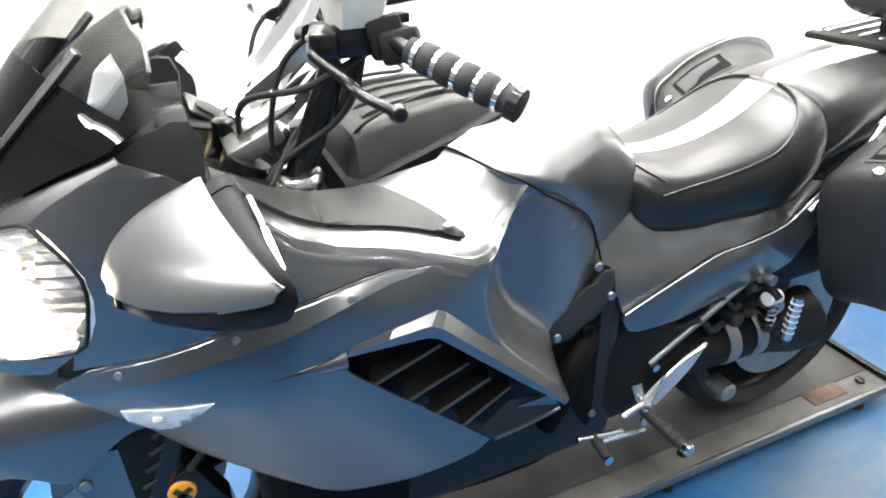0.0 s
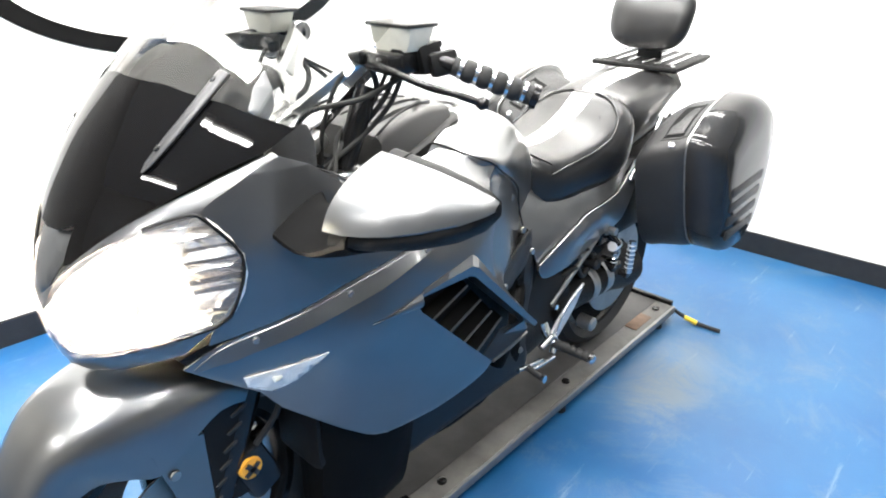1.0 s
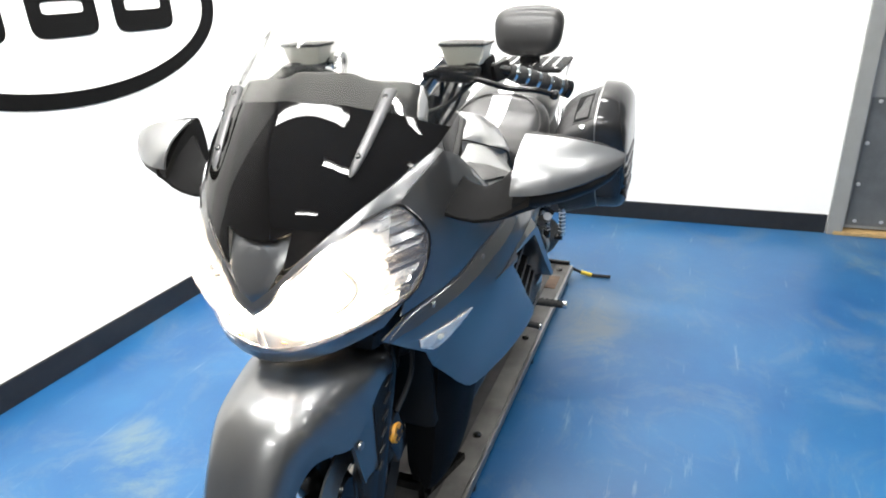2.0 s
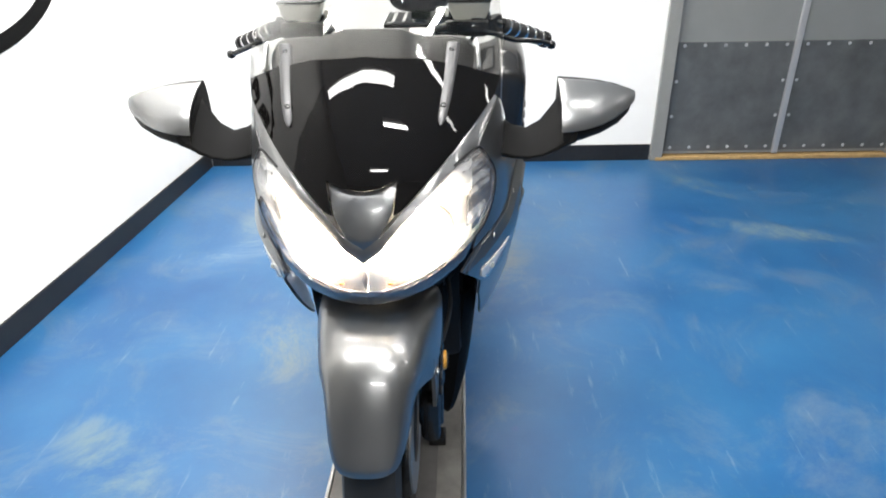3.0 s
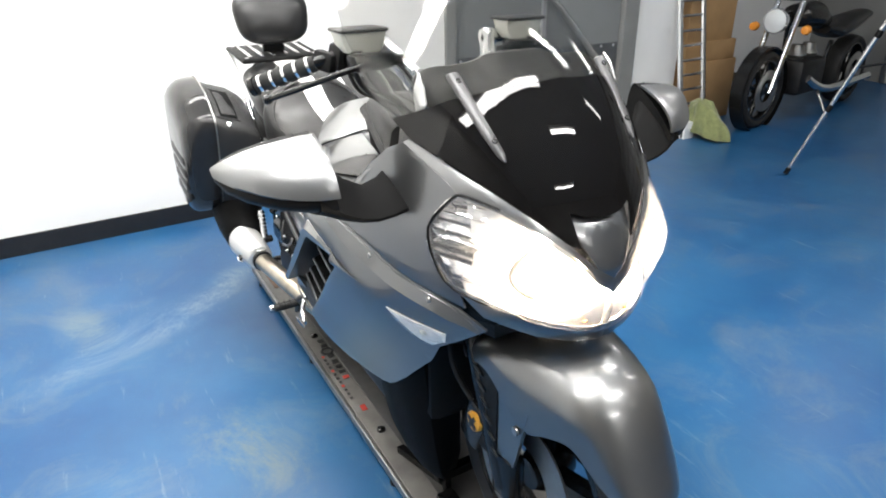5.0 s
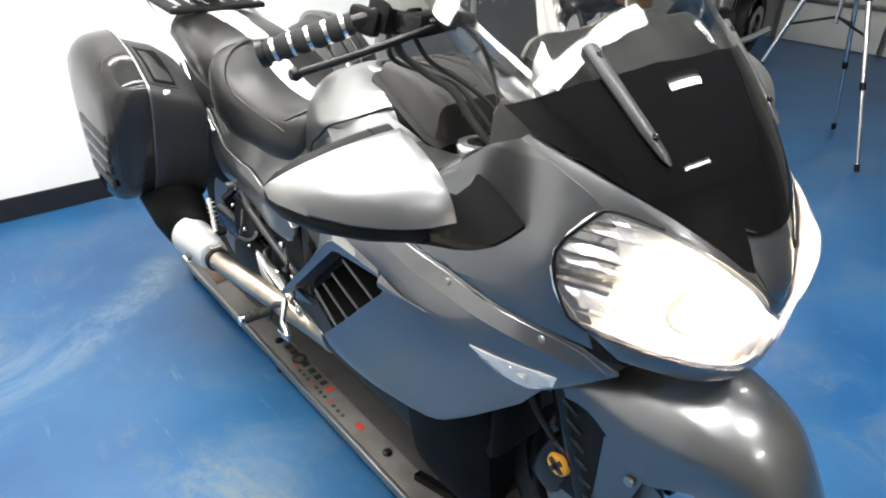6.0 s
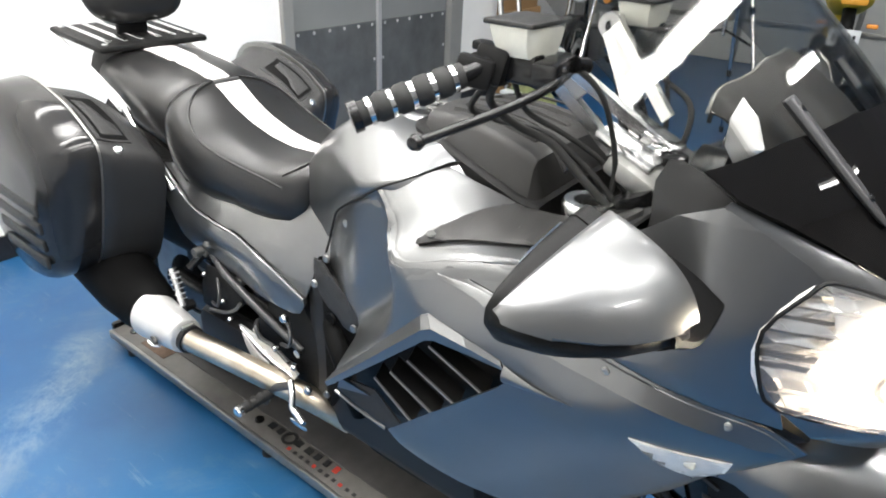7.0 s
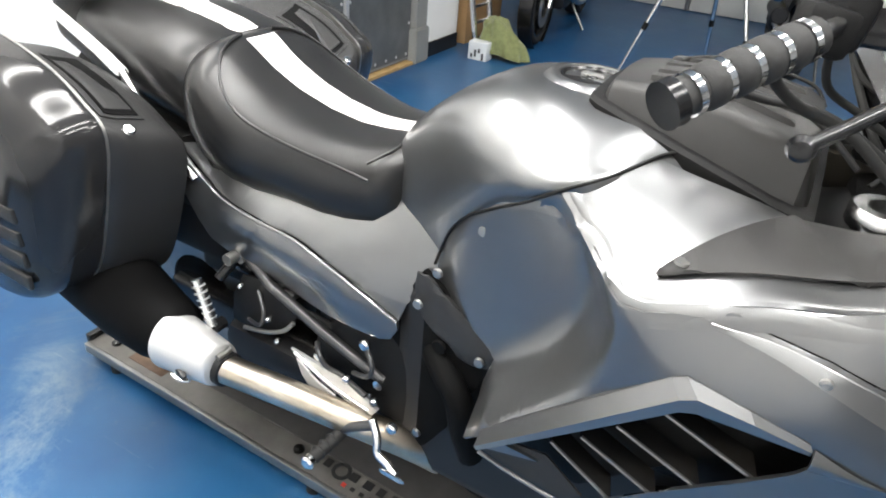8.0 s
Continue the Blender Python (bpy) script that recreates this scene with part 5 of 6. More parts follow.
for s in (1, -1):
    for x, z, y in ((.083, .729, .170), (.060, .668, .186), (.185, .618, .199), (.07, .37, .178), (.158, .838, .182)):
        part("cover_bolt", lathe([(-.002, .0), (-.002, .009), (.003, .008), (.004, .0)] if s > 0 else [(.002, 0), (.002, .009), (-.003, .008), (-.004, 0)], (x, s * y, z), "y", 12), STEEL, bike)
    bm = patch([(.048, .722), (.10, .703), (.200, .650), (.213, .632), (.208, .612), (.175, .597), (.145, .596), (.118, .612), (.085, .622), (.05, .655)],
               lambda x, z: (x, .180 + .02 * (x - .08) / .15, z), step=.02, thick=.008, lip=.003, round_off=2)
    part("cover_plate", bm if s > 0 else mirrored(bm), DARKP, bike, "smooth dark grey cover plate")
    part("cover_hole", lathe([(0, .014), (.004, .012), (.001, 0)] if s > 0 else [(0, .014), (-.004, .012), (-.001, 0)], (.105, s * .184, .600), "y", 16), MATTB, bike)

# ---- black core: engine, belly, subframe ----
part("engine", block((.62, .34, .46), (.30, 0, .48), .05, seg=3), DARKM, bike)
part("radiator_shroud", block((.10, .36, .42), (.70, 0, .60), .03), BLACKP, bike)
part("airbox", block((.50, .28, .20), (.42, 0, .80), .04), BLACKP, bike)
part("subframe", block((.66, .24, .22), (-.36, 0, .74), .04), BLACKP, bike)
part("tail_unit", loft([oval(x, w, t, b) for x, w, t, b in ((-.55, .12, .93, .72), (-.75, .12, .97, .80), (-.92, .10, .99, .86), (-.985, .06, .985, .90))]), BLACKP, bike)
BELLY = [(.72, .12, .60, .44), (.64, .150, .55, .36), (.56, .160, .52, .28), (.44, .160, .55, .22), (.30, .160, .55, .20), (.18, .155, .50, .20), (.11, .14, .40, .22)]
part("belly_fairing", loft([oval(x, w, t, b, p=4.0) for x, w, t, b in BELLY]), MATTB, bike, "black lower belly pan", smooth=50)
for s in (1, -1):
    rings = []
    for x, w, top, low in ((.735, .185, .58, .27), (.715, .205, .59, .20), (.66, .220, .60, .15), (.58, .222, .57, .14), (.50, .210, .52, .15), (.47, .18, .50, .18)):
        line = curve_points([(x, w, top), (x, w - .006, (top + .44) / 2), (x, w * .87, .32), (x, w * .74, .20), (x, w * .55, low)], 3)
        rings.append([Vector((p.x, s * p.y, p.z)) for p in [Vector((x, .09, top))] + line + [Vector((x, .09, low))]])
    part("lower_cowl", loft(rings), MATTB, bike, "dull black lower cowl under the fairing", smooth=45)
part("inner_fill", loft([oval(x, w, t, b, p=3) for x, w, t, b in ((.86, .10, .95, .72), (.78, .17, 1.0, .60), (.62, .22, .95, .5), (.40, .22, .88, .5), (.22, .17, .85, .5))]), BLACKP, bike)

# ---- wheels, forks, fender ----
wheel(bike, (.955, 0, .362), .298, .118, spokes=5)
wheel(bike, (-.565, 0, .380), .316, .188, spokes=5)
for s in (1, -1):
    part("fork_leg", tube([(.955, s * .105, .362), (.845, s * .105, .62), (.66, s * .105, 1.02)], .029, 14, 0), GLOSSB, bike)
    part("fork_foot", block((.07, .045, .12), (.955, s * .105, .39), .014), GLOSSB, bike)
    cal = part("caliper", block((.075, .06, .13), (.852, s * .105, .455), .016, pose(0, 0, 0, 0, 22, 0)), GLOSSB, bike, "black brake caliper")
    part("caliper_cap", lathe([(0, .024), (s * .008, .022), (s * .011, 0)], (.87, s * .132, .48), "y", 20), ORANGE, cal, "orange cap")
    for q in (0, 90):
        a = radians(q + 35)
        part("cap_bar", block((.036, .002, .010), (.87, s * .1435, .48), 0, pose(0, 0, 0, 0, q + 35, 0)), INK, cal)
    part("fork_guard", loft([[(.905 + dx, s * (.118 + e), z) for dx, e in ((-.035, .0), (.035, .0), (.035, .010), (-.035, .010))] for z in (.42, .64)]), BLACKP, bike)
    for k in range(6):
        part("guard_slot", block((.05, .004, .007), (.905 - .012 * k + .02, s * .130, .45 + .033 * k), .001, pose(0, 0, 0, 0, 20, 0)), DARKP, bike)
    part("brake_hose", tube([(.85, s * .13, .52), (.80, s * .15, .60), (.76, s * .13, .72)], .006, 8, 5), RUBBER, bike)
FEN = [(1.260, .502, .032, .012), (1.258, .518, .058, .030), (1.236, .562, .075, .060), (1.198, .632, .087, .100), (1.146, .689, .104, .145), (1.062, .723, .118, .172), (.967, .729, .130, .145), (.87, .705, .134, .080), (.79, .640, .125, .04)]
rings = []
for i, (x, z, w, drop) in enumerate(FEN):
    x0, z0 = FEN[max(i - 1, 0)][:2]
    x1, z1 = FEN[min(i + 1, len(FEN) - 1)][:2]
    t = Vector((x1 - x0, 0, z1 - z0)).normalized()
    inw = Vector((t.z, 0, -t.x)) * -1
    inw = inw if inw.dot(Vector((.955 - x, 0, .362 - z))) > 0 else -inw
    rings.append([Vector((x, w * a, z)) + inw * drop * b for a, b in ((-1, 1.0), (-1, .55), (-.93, .28), (-.74, .12), (-.4, .03), (0, 0), (.4, .03), (.74, .12), (.93, .28), (1, .55), (1, 1.0))])
fine = [[Vector(c) for c in col] for col in zip(*[curve_points([r[k] for r in rings], 4) for k in range(11)])]
fb = loft(fine, cap=False, closed=False)
bmesh.ops.recalc_face_normals(fb, faces=fb.faces)
shell(fb, .005)
part("front_fender", fb, PAINT, bike, "grey painted front fender", smooth=60)
both("fender_bolt", lathe([(0, .010), (.004, .009), (.005, 0)], (1.0, .124, .545), "y", 12), STEEL, bike)
both("fender_stay", loft([[(1.03, .112, .60), (.93, .118, .60), (.92, .118, .42), (.99, .112, .44)], [(1.03, .120, .60), (.93, .126, .60), (.92, .126, .42), (.99, .120, .44)]]), PAINT, bike, smooth=0)

# ---- shaft drive, pegs, stand, exhaust ----
part("shaft_housing", loft([[Vector((x, y + r * math.cos(a), z + r * math.sin(a))) for a in [2 * math.pi * k / 20 for k in range(20)]] for x, y, z, r in
                            ((-.10, .13, .41, .05), (-.22, .13, .41, .054), (-.38, .13, .40, .054), (-.46, .125, .39, .060), (-.54, .12, .38, .075), (-.60, .12, .38, .078), (-.645, .11, .38, .05))]), BLACKP, bike, "black shaft-drive swingarm")
for x, r in ((-.315, .060), (-.395, .062)):
    part("gaiter_band", lathe([(-.016, r - .004), (-.012, r + .002), (.012, r + .002), (.016, r - .004)], (x, .13, .412), "x", 24), STEEL, bike, "grey band on the shaft gaiter")
part("swingarm", block((.52, .05, .085), (-.36, -.13, .39), .02), GLOSSB, bike)
for s in (1, -1):
    part("foot_peg", tube([(-.055, s * .20, .345), (-.065, s * .318, .341)], .013, 12, 0), RUBBER, bike, "rubber foot peg with chrome end")
    part("peg_end", lathe([(0, 0), (0, .014), (s * .010, .014), (s * .014, .010), (s * .014, 0)], (-.0655, s * .316, .341), "y", 14), CHROME, bike)
    for k in range(5):
        part("peg_rib", lathe([(-.004, .0125), (0, .0155), (.004, .0125)], (-.0605 - .0008 * k, s * (.225 + .018 * k), .343), "y", 14), RUBBER, bike)
    part("peg_bracket", tube([(-.05, s * .165, .40), (-.055, s * .185, .36), (-.055, s * .205, .345)], .014, 10, 4), ALU, bike)
    blade = [(-.212, .447), (-.150, .441), (-.092, .438), (-.004, .400), (-.024, .370), (-.100, .391), (-.135, .400)] if s < 0 else [(-.205, .478), (-.150, .456), (-.075, .402), (-.045, .372), (-.085, .352), (-.135, .392), (-.172, .428)]
    guard = part("heel_guard", loft([[(x, s * y, z) for x, z in blade] for y in (.192, .199)]), SILVER, bike, "bare metal heel guard", smooth=0)
    part("guard_ridge", tube([(blade[0][0] + .01, s * .199, blade[0][1] - .004), (-.11, s * .201, blade[0][1] - .040), (blade[3][0] - .02, s * .199, blade[3][1] - .012)], .004, 8, 4), ALU, guard)
    if s < 0:
        part("guard_fin", loft([[(x, -y, z) for x, z in ((-.190, .440), (-.178, .405), (-.161, .384), (-.130, .368), (-.112, .364), (-.098, .392), (-.14, .405))] for y in (.203, .208)]), SILVER, guard, "split lower fin", smooth=0)
    part("lower_hose", tube([(.085, s * .160, .565), (.125, s * .190, .555), (.160, s * .202, .52), (.172, s * .198, .46), (.185, s * .180, .39)], .024, 14, 6), MATTB, bike)
    part("frame_brace", tube([(-.010, -.172, .452), (-.148, -.178, .507), (-.275, -.178, .560), (-.36, -.16, .60)] if s < 0 else [(-.077, .168, .446), (-.235, .168, .538), (-.36, .160, .60)], .0105 if s < 0 else .008, 10, 0), STRUTM if s < 0 else STEEL, bike, "grey frame brace")
    part("brace_bolt", lathe([(-.004, 0), (-.004, .010), (.004, .009), (.005, 0)], (-.012 if s < 0 else -.080, s * .186, .452 if s < 0 else .446), "y", 12), CHROME, bike)
    part("pillion_bracket", tube([(-.36, s * .15, .60), (-.385, s * .205, .545)], .011, 10, 0), GLOSSB, bike)
    p0, p1 = (Vector((-.402, .238, .563)), Vector((-.391, .242, .460))) if s > 0 else (Vector((-.413, -.236, .548)), Vector((-.372, -.244, .458)))
    peg = part("pillion_peg", tube([p0, p1], .0115, 12, 0), ALU, bike, "folded silver pillion peg")
    for k in range(6):
        c = p0.lerp(p1, .12 + .14 * k)
        part("peg_ring", tube([c, c.lerp(p1, .035)], .0135, 12, 0), SILVER, peg)
    part("peg_pivot", lathe([(-.014, 0), (-.014, .013), (.014, .013), (.014, 0)], (p1.x, p1.y - s * .012, p1.z - .006), "y", 14), GLOSSB, peg)
    part("pillion_clip", lathe([(-.012, 0), (-.012, .012), (.012, .012), (.012, 0)], (-.36, s * .190, .595), "y", 16), STEEL, bike)
part("shift_lever", tube([(.012, .205, .360), (-.040, .205, .374), (-.060, .205, .350), (-.046, .208, .318)], .0095, 10, 5), ALU, bike, "silver shift bracket")
for p, q in (((.130, .215, .352), (.012, .212, .326)), ((.070, .220, .326), (-.046, .214, .308))):
    part("shift_rod", tube([p, q], .0065, 10, 0), ALU, bike, "silver shift rod")
part("shift_toe", tube([(.088, .212, .340), (.094, .275, .336)], .010, 10, 0), RUBBER, bike)
part("shift_toe_end", lathe([(0, 0), (0, .011), (.006, .011), (.006, 0)], (.0945, .272, .336), "y", 12), CHROME, bike)
part("brake_pedal", tube([(-.085, -.235, .300), (-.062, -.235, .345), (-.030, -.235, .375), (.006, -.225, .392)], .010, 10, 5), STRUTM, bike, "dark brake pedal arm")
part("pedal_link", tube([(.004, -.225, .405), (.026, -.240, .385), (.034, -.250, .360), (.060, -.255, .352), (.082, -.262, .346)], .008, 10, 5), ALU, bike, "silver pedal link")
part("pedal_pad", loft([[(.080 + .026 * r * math.cos(q), -.272 - .010 * r * math.sin(q), .352 + z + .014 * r * math.sin(q)) for q in [2 * math.pi * j / 16 for j in range(16)]] for r, z in ((.7, -.008), (1, -.004), (1, .004), (.7, .007))]), ALU, bike, "worn silver pedal pad")
# the small hardware over the exhaust
leaf = part("bracket_leaf", mirrored(patch([(-.341, .560), (-.294, .569), (-.244, .550), (-.207, .519), (-.214, .490), (-.228, .477), (-.28, .452), (-.325, .430), (-.382, .436), (-.372, .50)], lambda x, z: (x, .186, z), step=.03, thick=.006, lip=.002)), BLACKP, bike, "curved black bracket plate")
rim = mirrored(tube([(-.345, .190, .432), (-.278, .192, .452), (-.232, .192, .478), (-.210, .190, .505)], .0045, 8, 5))
part("leaf_rim", rim, STEEL, leaf, "pale rim")
for x, z, r in ((-.141, .465, .010), (-.128, .452, .008), (-.076, .441, .009), (-.012, .418, .009), (-.245, .450, .006), (-.264, .496, .006), (-.331, .547, .006), (-.034, .545, .011), (.029, .374, .012)):
    part("hardware_bolt", lathe([(.006, 0), (.006, r * .8), (.002, r), (-.004, r), (-.008, r * .7), (-.009, 0)], (x, -.198, z), "y", 12), ALU, bike)
for pts, r in ((((-.30, -.185, .54), (-.27, -.205, .51), (-.285, -.205, .475), (-.33, -.19, .46)), .004), (((-.05, -.180, .53), (-.02, -.196, .50), (-.03, -.196, .47), (-.07, -.185, .45)), .005),
               (((-.16, -.18, .475), (-.135, -.205, .478), (-.118, -.205, .455), (-.09, -.195, .440), (-.03, -.20, .425)), .005)):
    part("linkage_wire", tube(pts, r, 8, 6), STRUTM, bike)
part("header_pipe", tube([(.10, -.13, .27), (.04, -.175, .325), (-.055, -.215, .362), (-.20, -.25, .385), (-.345, -.285, .405)], .029, 18, 6), PIPE, bike, "heat-tinted header pipe")
mu = part("muffler", loft([[Vector((x, y + r * .94 * math.cos(a), z + r * math.sin(a))) for a in [2 * math.pi * k / 32 for k in range(32)]] for x, y, z, r in
                           ((-.318, -.279, .406, .034), (-.320, -.280, .407, .044), (-.326, -.282, .410, .047), (-.345, -.287, .417, .050), (-.412, -.305, .444, .061), (-.416, -.306, .446, .060), (-.414, -.306, .446, .055), (-.400, -.302, .440, .052))]), MUFFLER, bike, "stubby silver muffler", smooth=35)
slot = part("slot", block((.034, .012, .014), (-.362, -.340, .412), .005, pose(0, 0, 0, 0, 18, -14)), INK, mu, "dark oval slot")
part("slot_lip", tube([(-.378, -.348, .404), (-.358, -.346, .398), (-.340, -.340, .402)], .004, 8, 4), ALU, slot)
part("clamp", lathe([(-.010, .030), (-.008, .035), (.008, .035), (.010, .030)], (-.312, -.276, .400), "x", 24), DARKM, mu, "dark pipe clamp")
part("clamp_bolt", lathe([(-.016, 0), (-.016, .006), (.016, .006), (.016, 0)], (-.312, -.276, .438), "y", 10), STEEL, mu)
# Dark box added to hide the floor behind the muffler.
part("muffler_gap_fill", block((.30, .15, .17), (-.27, -.12, .335), .04), DARKM, bike, "added dark box that fills the gap behind the muffler")

part("canister", loft([[Vector((x, y + r * .9 * math.cos(a), z + r * math.sin(a))) for a in [2 * math.pi * k / 28 for k in range(28)]] for x, y, z, r in
                       ((-.390, -.298, .440, .046), (-.415, -.290, .448, .064), (-.46, -.295, .458, .078), (-.56, -.285, .470, .092), (-.75, -.275, .520, .098), (-.86, -.27, .55, .094), (-.88, -.27, .553, .06))]), MATTB, mu, "black muffler canister")
# Dark shapes added to close see-through gaps under the seat and case.
part("fender_gap_fill", loft([oval(x, w, t, b, p=3) for x, w, t, b in ((-.16, .12, .70, .36), (-.28, .155, .74, .50), (-.50, .165, .80, .60), (-.75, .15, .86, .60), (-.90, .11, .88, .52))]), BLACKP, bike)
part("case_gap_fill", block((.30, .31, .26), (-.50, 0, .655), .03), BLACKP, bike)
part("seat_gap_fill", block((.32, .29, .24), (-.35, 0, .61), .02), BLACKP, bike)
part("swingarm_gap_fill", block((.24, .22, .18), (-.22, 0, .47), .02), DARKM, bike)
for s in (1, -1):
    part("hose", tube([(-.12, s * .15, .50), (-.20, s * .168, .52), (-.26, s * .16, .47), (-.33, s * .155, .52)], .008, 8, 6), RUBBER, bike)
    part("hose", tube([(-.16, s * .15, .56), (-.25, s * .165, .565), (-.32, s * .165, .50), (-.38, s * .15, .47)], .006, 8, 6), RUBBER, bike)
    part("cable_clip", block((.03, .02, .016), (-.24, s * .160, .545), .003), STEEL, bike)
    part("frame_lug", block((.06, .03, .07), (-.35, s * .158, .585), .008), GLOSSB, bike)
    part("bracket_bolt", lathe([(-.004, 0), (-.004, .010), (.004, .009), (.005, 0)], (-.35, s * .176, .59), "y", 12), STEEL, bike)
for x, y, z, r, m in ((-.345, .150, .262, .024, STEEL), (-.42, .165, .50, .020, STEEL), (-.40, .170, .455, .016, GLOSSB), (-.30, .165, .50, .018, DARKM), (-.46, .150, .40, .050, GLOSSB)):
    part("drive_boss", lathe([(-.03, 0), (-.03, r), (.018, r), (.024, r * .7), (.024, 0)], (x, y, z), "y", 18), m, bike)
part("spring", tube([(-.402 + .010 * math.cos(q), .185 + .010 * math.sin(q), .46 + .0022 * q) for q in [k * .9 for k in range(36)]], .0025, 6, 0), CHROME, bike)
# Dark discs added to close the view through the rear wheel.
for s in (1, -1):
    part("wheel_gap_fill", lathe([(s * .050, .250), (s * .062, .235), (s * .070, .12), (s * .085, .10), (s * .090, .05), (s * .090, 0)], (-.565, 0, .380), "y", 36), MATTB, bike, "added dark disc that closes the view through the wheel")
part("linkage_block", lathe([(-.018, 0), (-.018, .016), (.018, .016), (.018, 0)], (-.385, .190, .540), "x", 16), RAILM, bike, "white plastic plug")
part("gearbox", block((.30, .30, .26), (-.04, 0, .42), .05), DARKM, bike)
both("chain_side_cover", loft([oval(x, .035, t, b, 20, 3) for x, t, b in ((.06, .56, .30), (-.02, .58, .30), (-.12, .55, .32), (-.17, .50, .36))]), BLACKP, bike)
both("horn", lathe([(-.012, 0), (-.012, .030), (.004, .040), (.010, .038), (.006, .030), (.002, 0)], (.655, .10, .335), "y", 24), STEEL, bike, "small round horn with a bright rim")
for o in bike.children:
    if o.name.startswith("chain_side_cover"):
        o.location.y = .135 if o.name == "chain_side_cover" else -.135
        o.name = "engine_side_cover"

# ---- side cases ----
OUT = [(-.448, .862), (-.492, .912), (-.57, .955), (-.70, .984), (-.815, .962), (-.875, .87), (-.890, .71), (-.850, .565), (-.76, .500), (-.65, .500), (-.56, .57), (-.49, .72)]
def case_ring(y, grow, slide=0.0, drop=0.0):
    cx, cz = -.68, .73
    return [Vector((cx + (p.x - cx) * grow + slide, y, cz + (p.z - cz) * grow + drop)) for p in curve_points([(x, 0, z) for x, z in OUT], 4, True)]
CASE = ((.195, .89, .035, -.055), (.205, .92, .03, -.05), (.238, .95, .02, -.033), (.30, .965, .012, -.018), (.332, .978, .004, -.006), (.336, .97, 0, 0))
CASEB = [case_ring(*q) for q in CASE]


def on_case(i, y):
    """A point of the case body at place i along its outline and y across."""
    for (q0, r0), (q1, r1) in zip(zip(CASE, CASEB), zip(CASE[1:], CASEB[1:])):
        if y <= q1[0] or q1 is CASE[-1]:
            k = int(i)
            e0, e1 = r0[k].lerp(r0[k + 1], i - k), r1[k].lerp(r1[k + 1], i - k)
            return e0.lerp(e1, (y - q0[0]) / (q1[0] - q0[0]))


for s in (1, -1):
    turn = (lambda b: b) if s > 0 else mirrored
    case = part("side_case", turn(loft([case_ring(y, g, d, e) for y, g, d, e in CASE])), DARKP, bike,
                "black hard side case with a dark glossy lid", smooth=50)
    part("case_lid", turn(loft([case_ring(y, g, d, e) for y, g, d, e in ((.336, 1.004, 0, 0), (.345, 1.01, 0, 0), (.368, 1.003, -.003, -.001), (.395, .992, -.006, -.004), (.411, .970, -.011, -.009), (.426, .925, -.021, -.014), (.438, .85, -.032, -.018), (.444, .6, -.036, -.018))])), CASEM, case, "glossy black lid", smooth=50)
    part("lid_seam", turn(loft([case_ring(.333, 1.010), case_ring(.338, 1.010)])), STEEL, case, "thin pale seam", smooth=50)
    for k in range(4):
        z = .58 + .048 * k
        part("lid_rib", turn(block((.21 + .012 * k, .010, .030), (-.70, .4415, z), .004, pose(0, 0, 0, 0, 2, 0))), DARKP, case, "matt raised rib")
    # latch on the sloping top face
    spot = lambda u, v: on_case(u * 100, v)
    frame_ = [(.030, .250), (.030, .322), (.104, .322), (.104, .250)]
    part("latch_frame", turn(patch(frame_, spot, step=.01, out=.0035, thick=.006, inside=(-.68, .27, .6), lip=.001)), DARKP, case)
    # Black plate laid on top stands in for the shade inside the recess.
    part("latch_shade_plate", turn(patch([(.034, .256), (.034, .312), (.100, .312), (.100, .256)], spot, step=.01, out=.0048, thick=.002, inside=(-.68, .27, .6), lip=0)), MATTB, case, "black plate for the shaded latch recess")
    part("latch_handle", turn(patch([(.0395, .262), (.0395, .306), (.0945, .306), (.0945, .284), (.084, .278), (.068, .274), (.058, .262)], spot, step=.01, out=.007, thick=.004, inside=(-.68, .27, .6), lip=.002)), DARKP, case)
    c = on_case(1.5, .290)
    m = Matrix.Translation(c) @ Vector((.72, .12, .68)).to_track_quat("Z", "Y").to_matrix().to_4x4()
    b = lathe([(-.004, .0), (-.004, .011), (.003, .010), (.005, .007), (.004, 0)], (0, 0, 0), "z", 16)
    bmesh.ops.transform(b, matrix=m, verts=b.verts)
    part("lock", turn(b), CHROME, case, "chrome key lock")

# ---- rack, rails, backrest ----
for s in (1, -1):
    part("grab_rail", loft([[Vector((x, s * (y + .016 * math.cos(q)), z + .010 * math.sin(q) + .004 * math.cos(q))) for q in [2 * math.pi * j / 12 for j in range(12)]]
                             for x, y, z in curve_points([(-.600, .187, .906), (-.625, .186, .918), (-.66, .184, .934), (-.80, .172, .980), (-.99, .150, 1.026)], 5)]), RAILM, bike, "bright silver grab rail")
    part("rail_lower", tube([(-.60, s * .185, .905), (-.52, s * .188, .81), (-.442, s * .180, .735)], .009, 10, 5), ALU, bike)
rack = part("luggage_rack", block((.27, .31, .018), (-.862, 0, 1.028), .008, pose(0, 0, 0, 0, 4, 0)), BLACKP, bike, "black luggage rack with silver strips")
for y in (-.115, -.07, -.025, .025, .07, .115):
    part("strip", block((.23, .014, .006), (-.87, y, 1.0395), .002, pose(0, 0, 0, 0, 4, 0)), ALU, rack, "silver strip")
for x in (-.75, -.975):
    for y in (-.13, .13):
        part("rack_bolt", lathe([(0, .009), (.004, .008), (.005, 0)], (x, y, 1.035 - (x + .862) * .07), "z", 12), CHROME, rack)
part("backrest_post", block((.022, .085, .10), (-.846, 0, 1.045), .006), BLACKP, bike)
rings = []
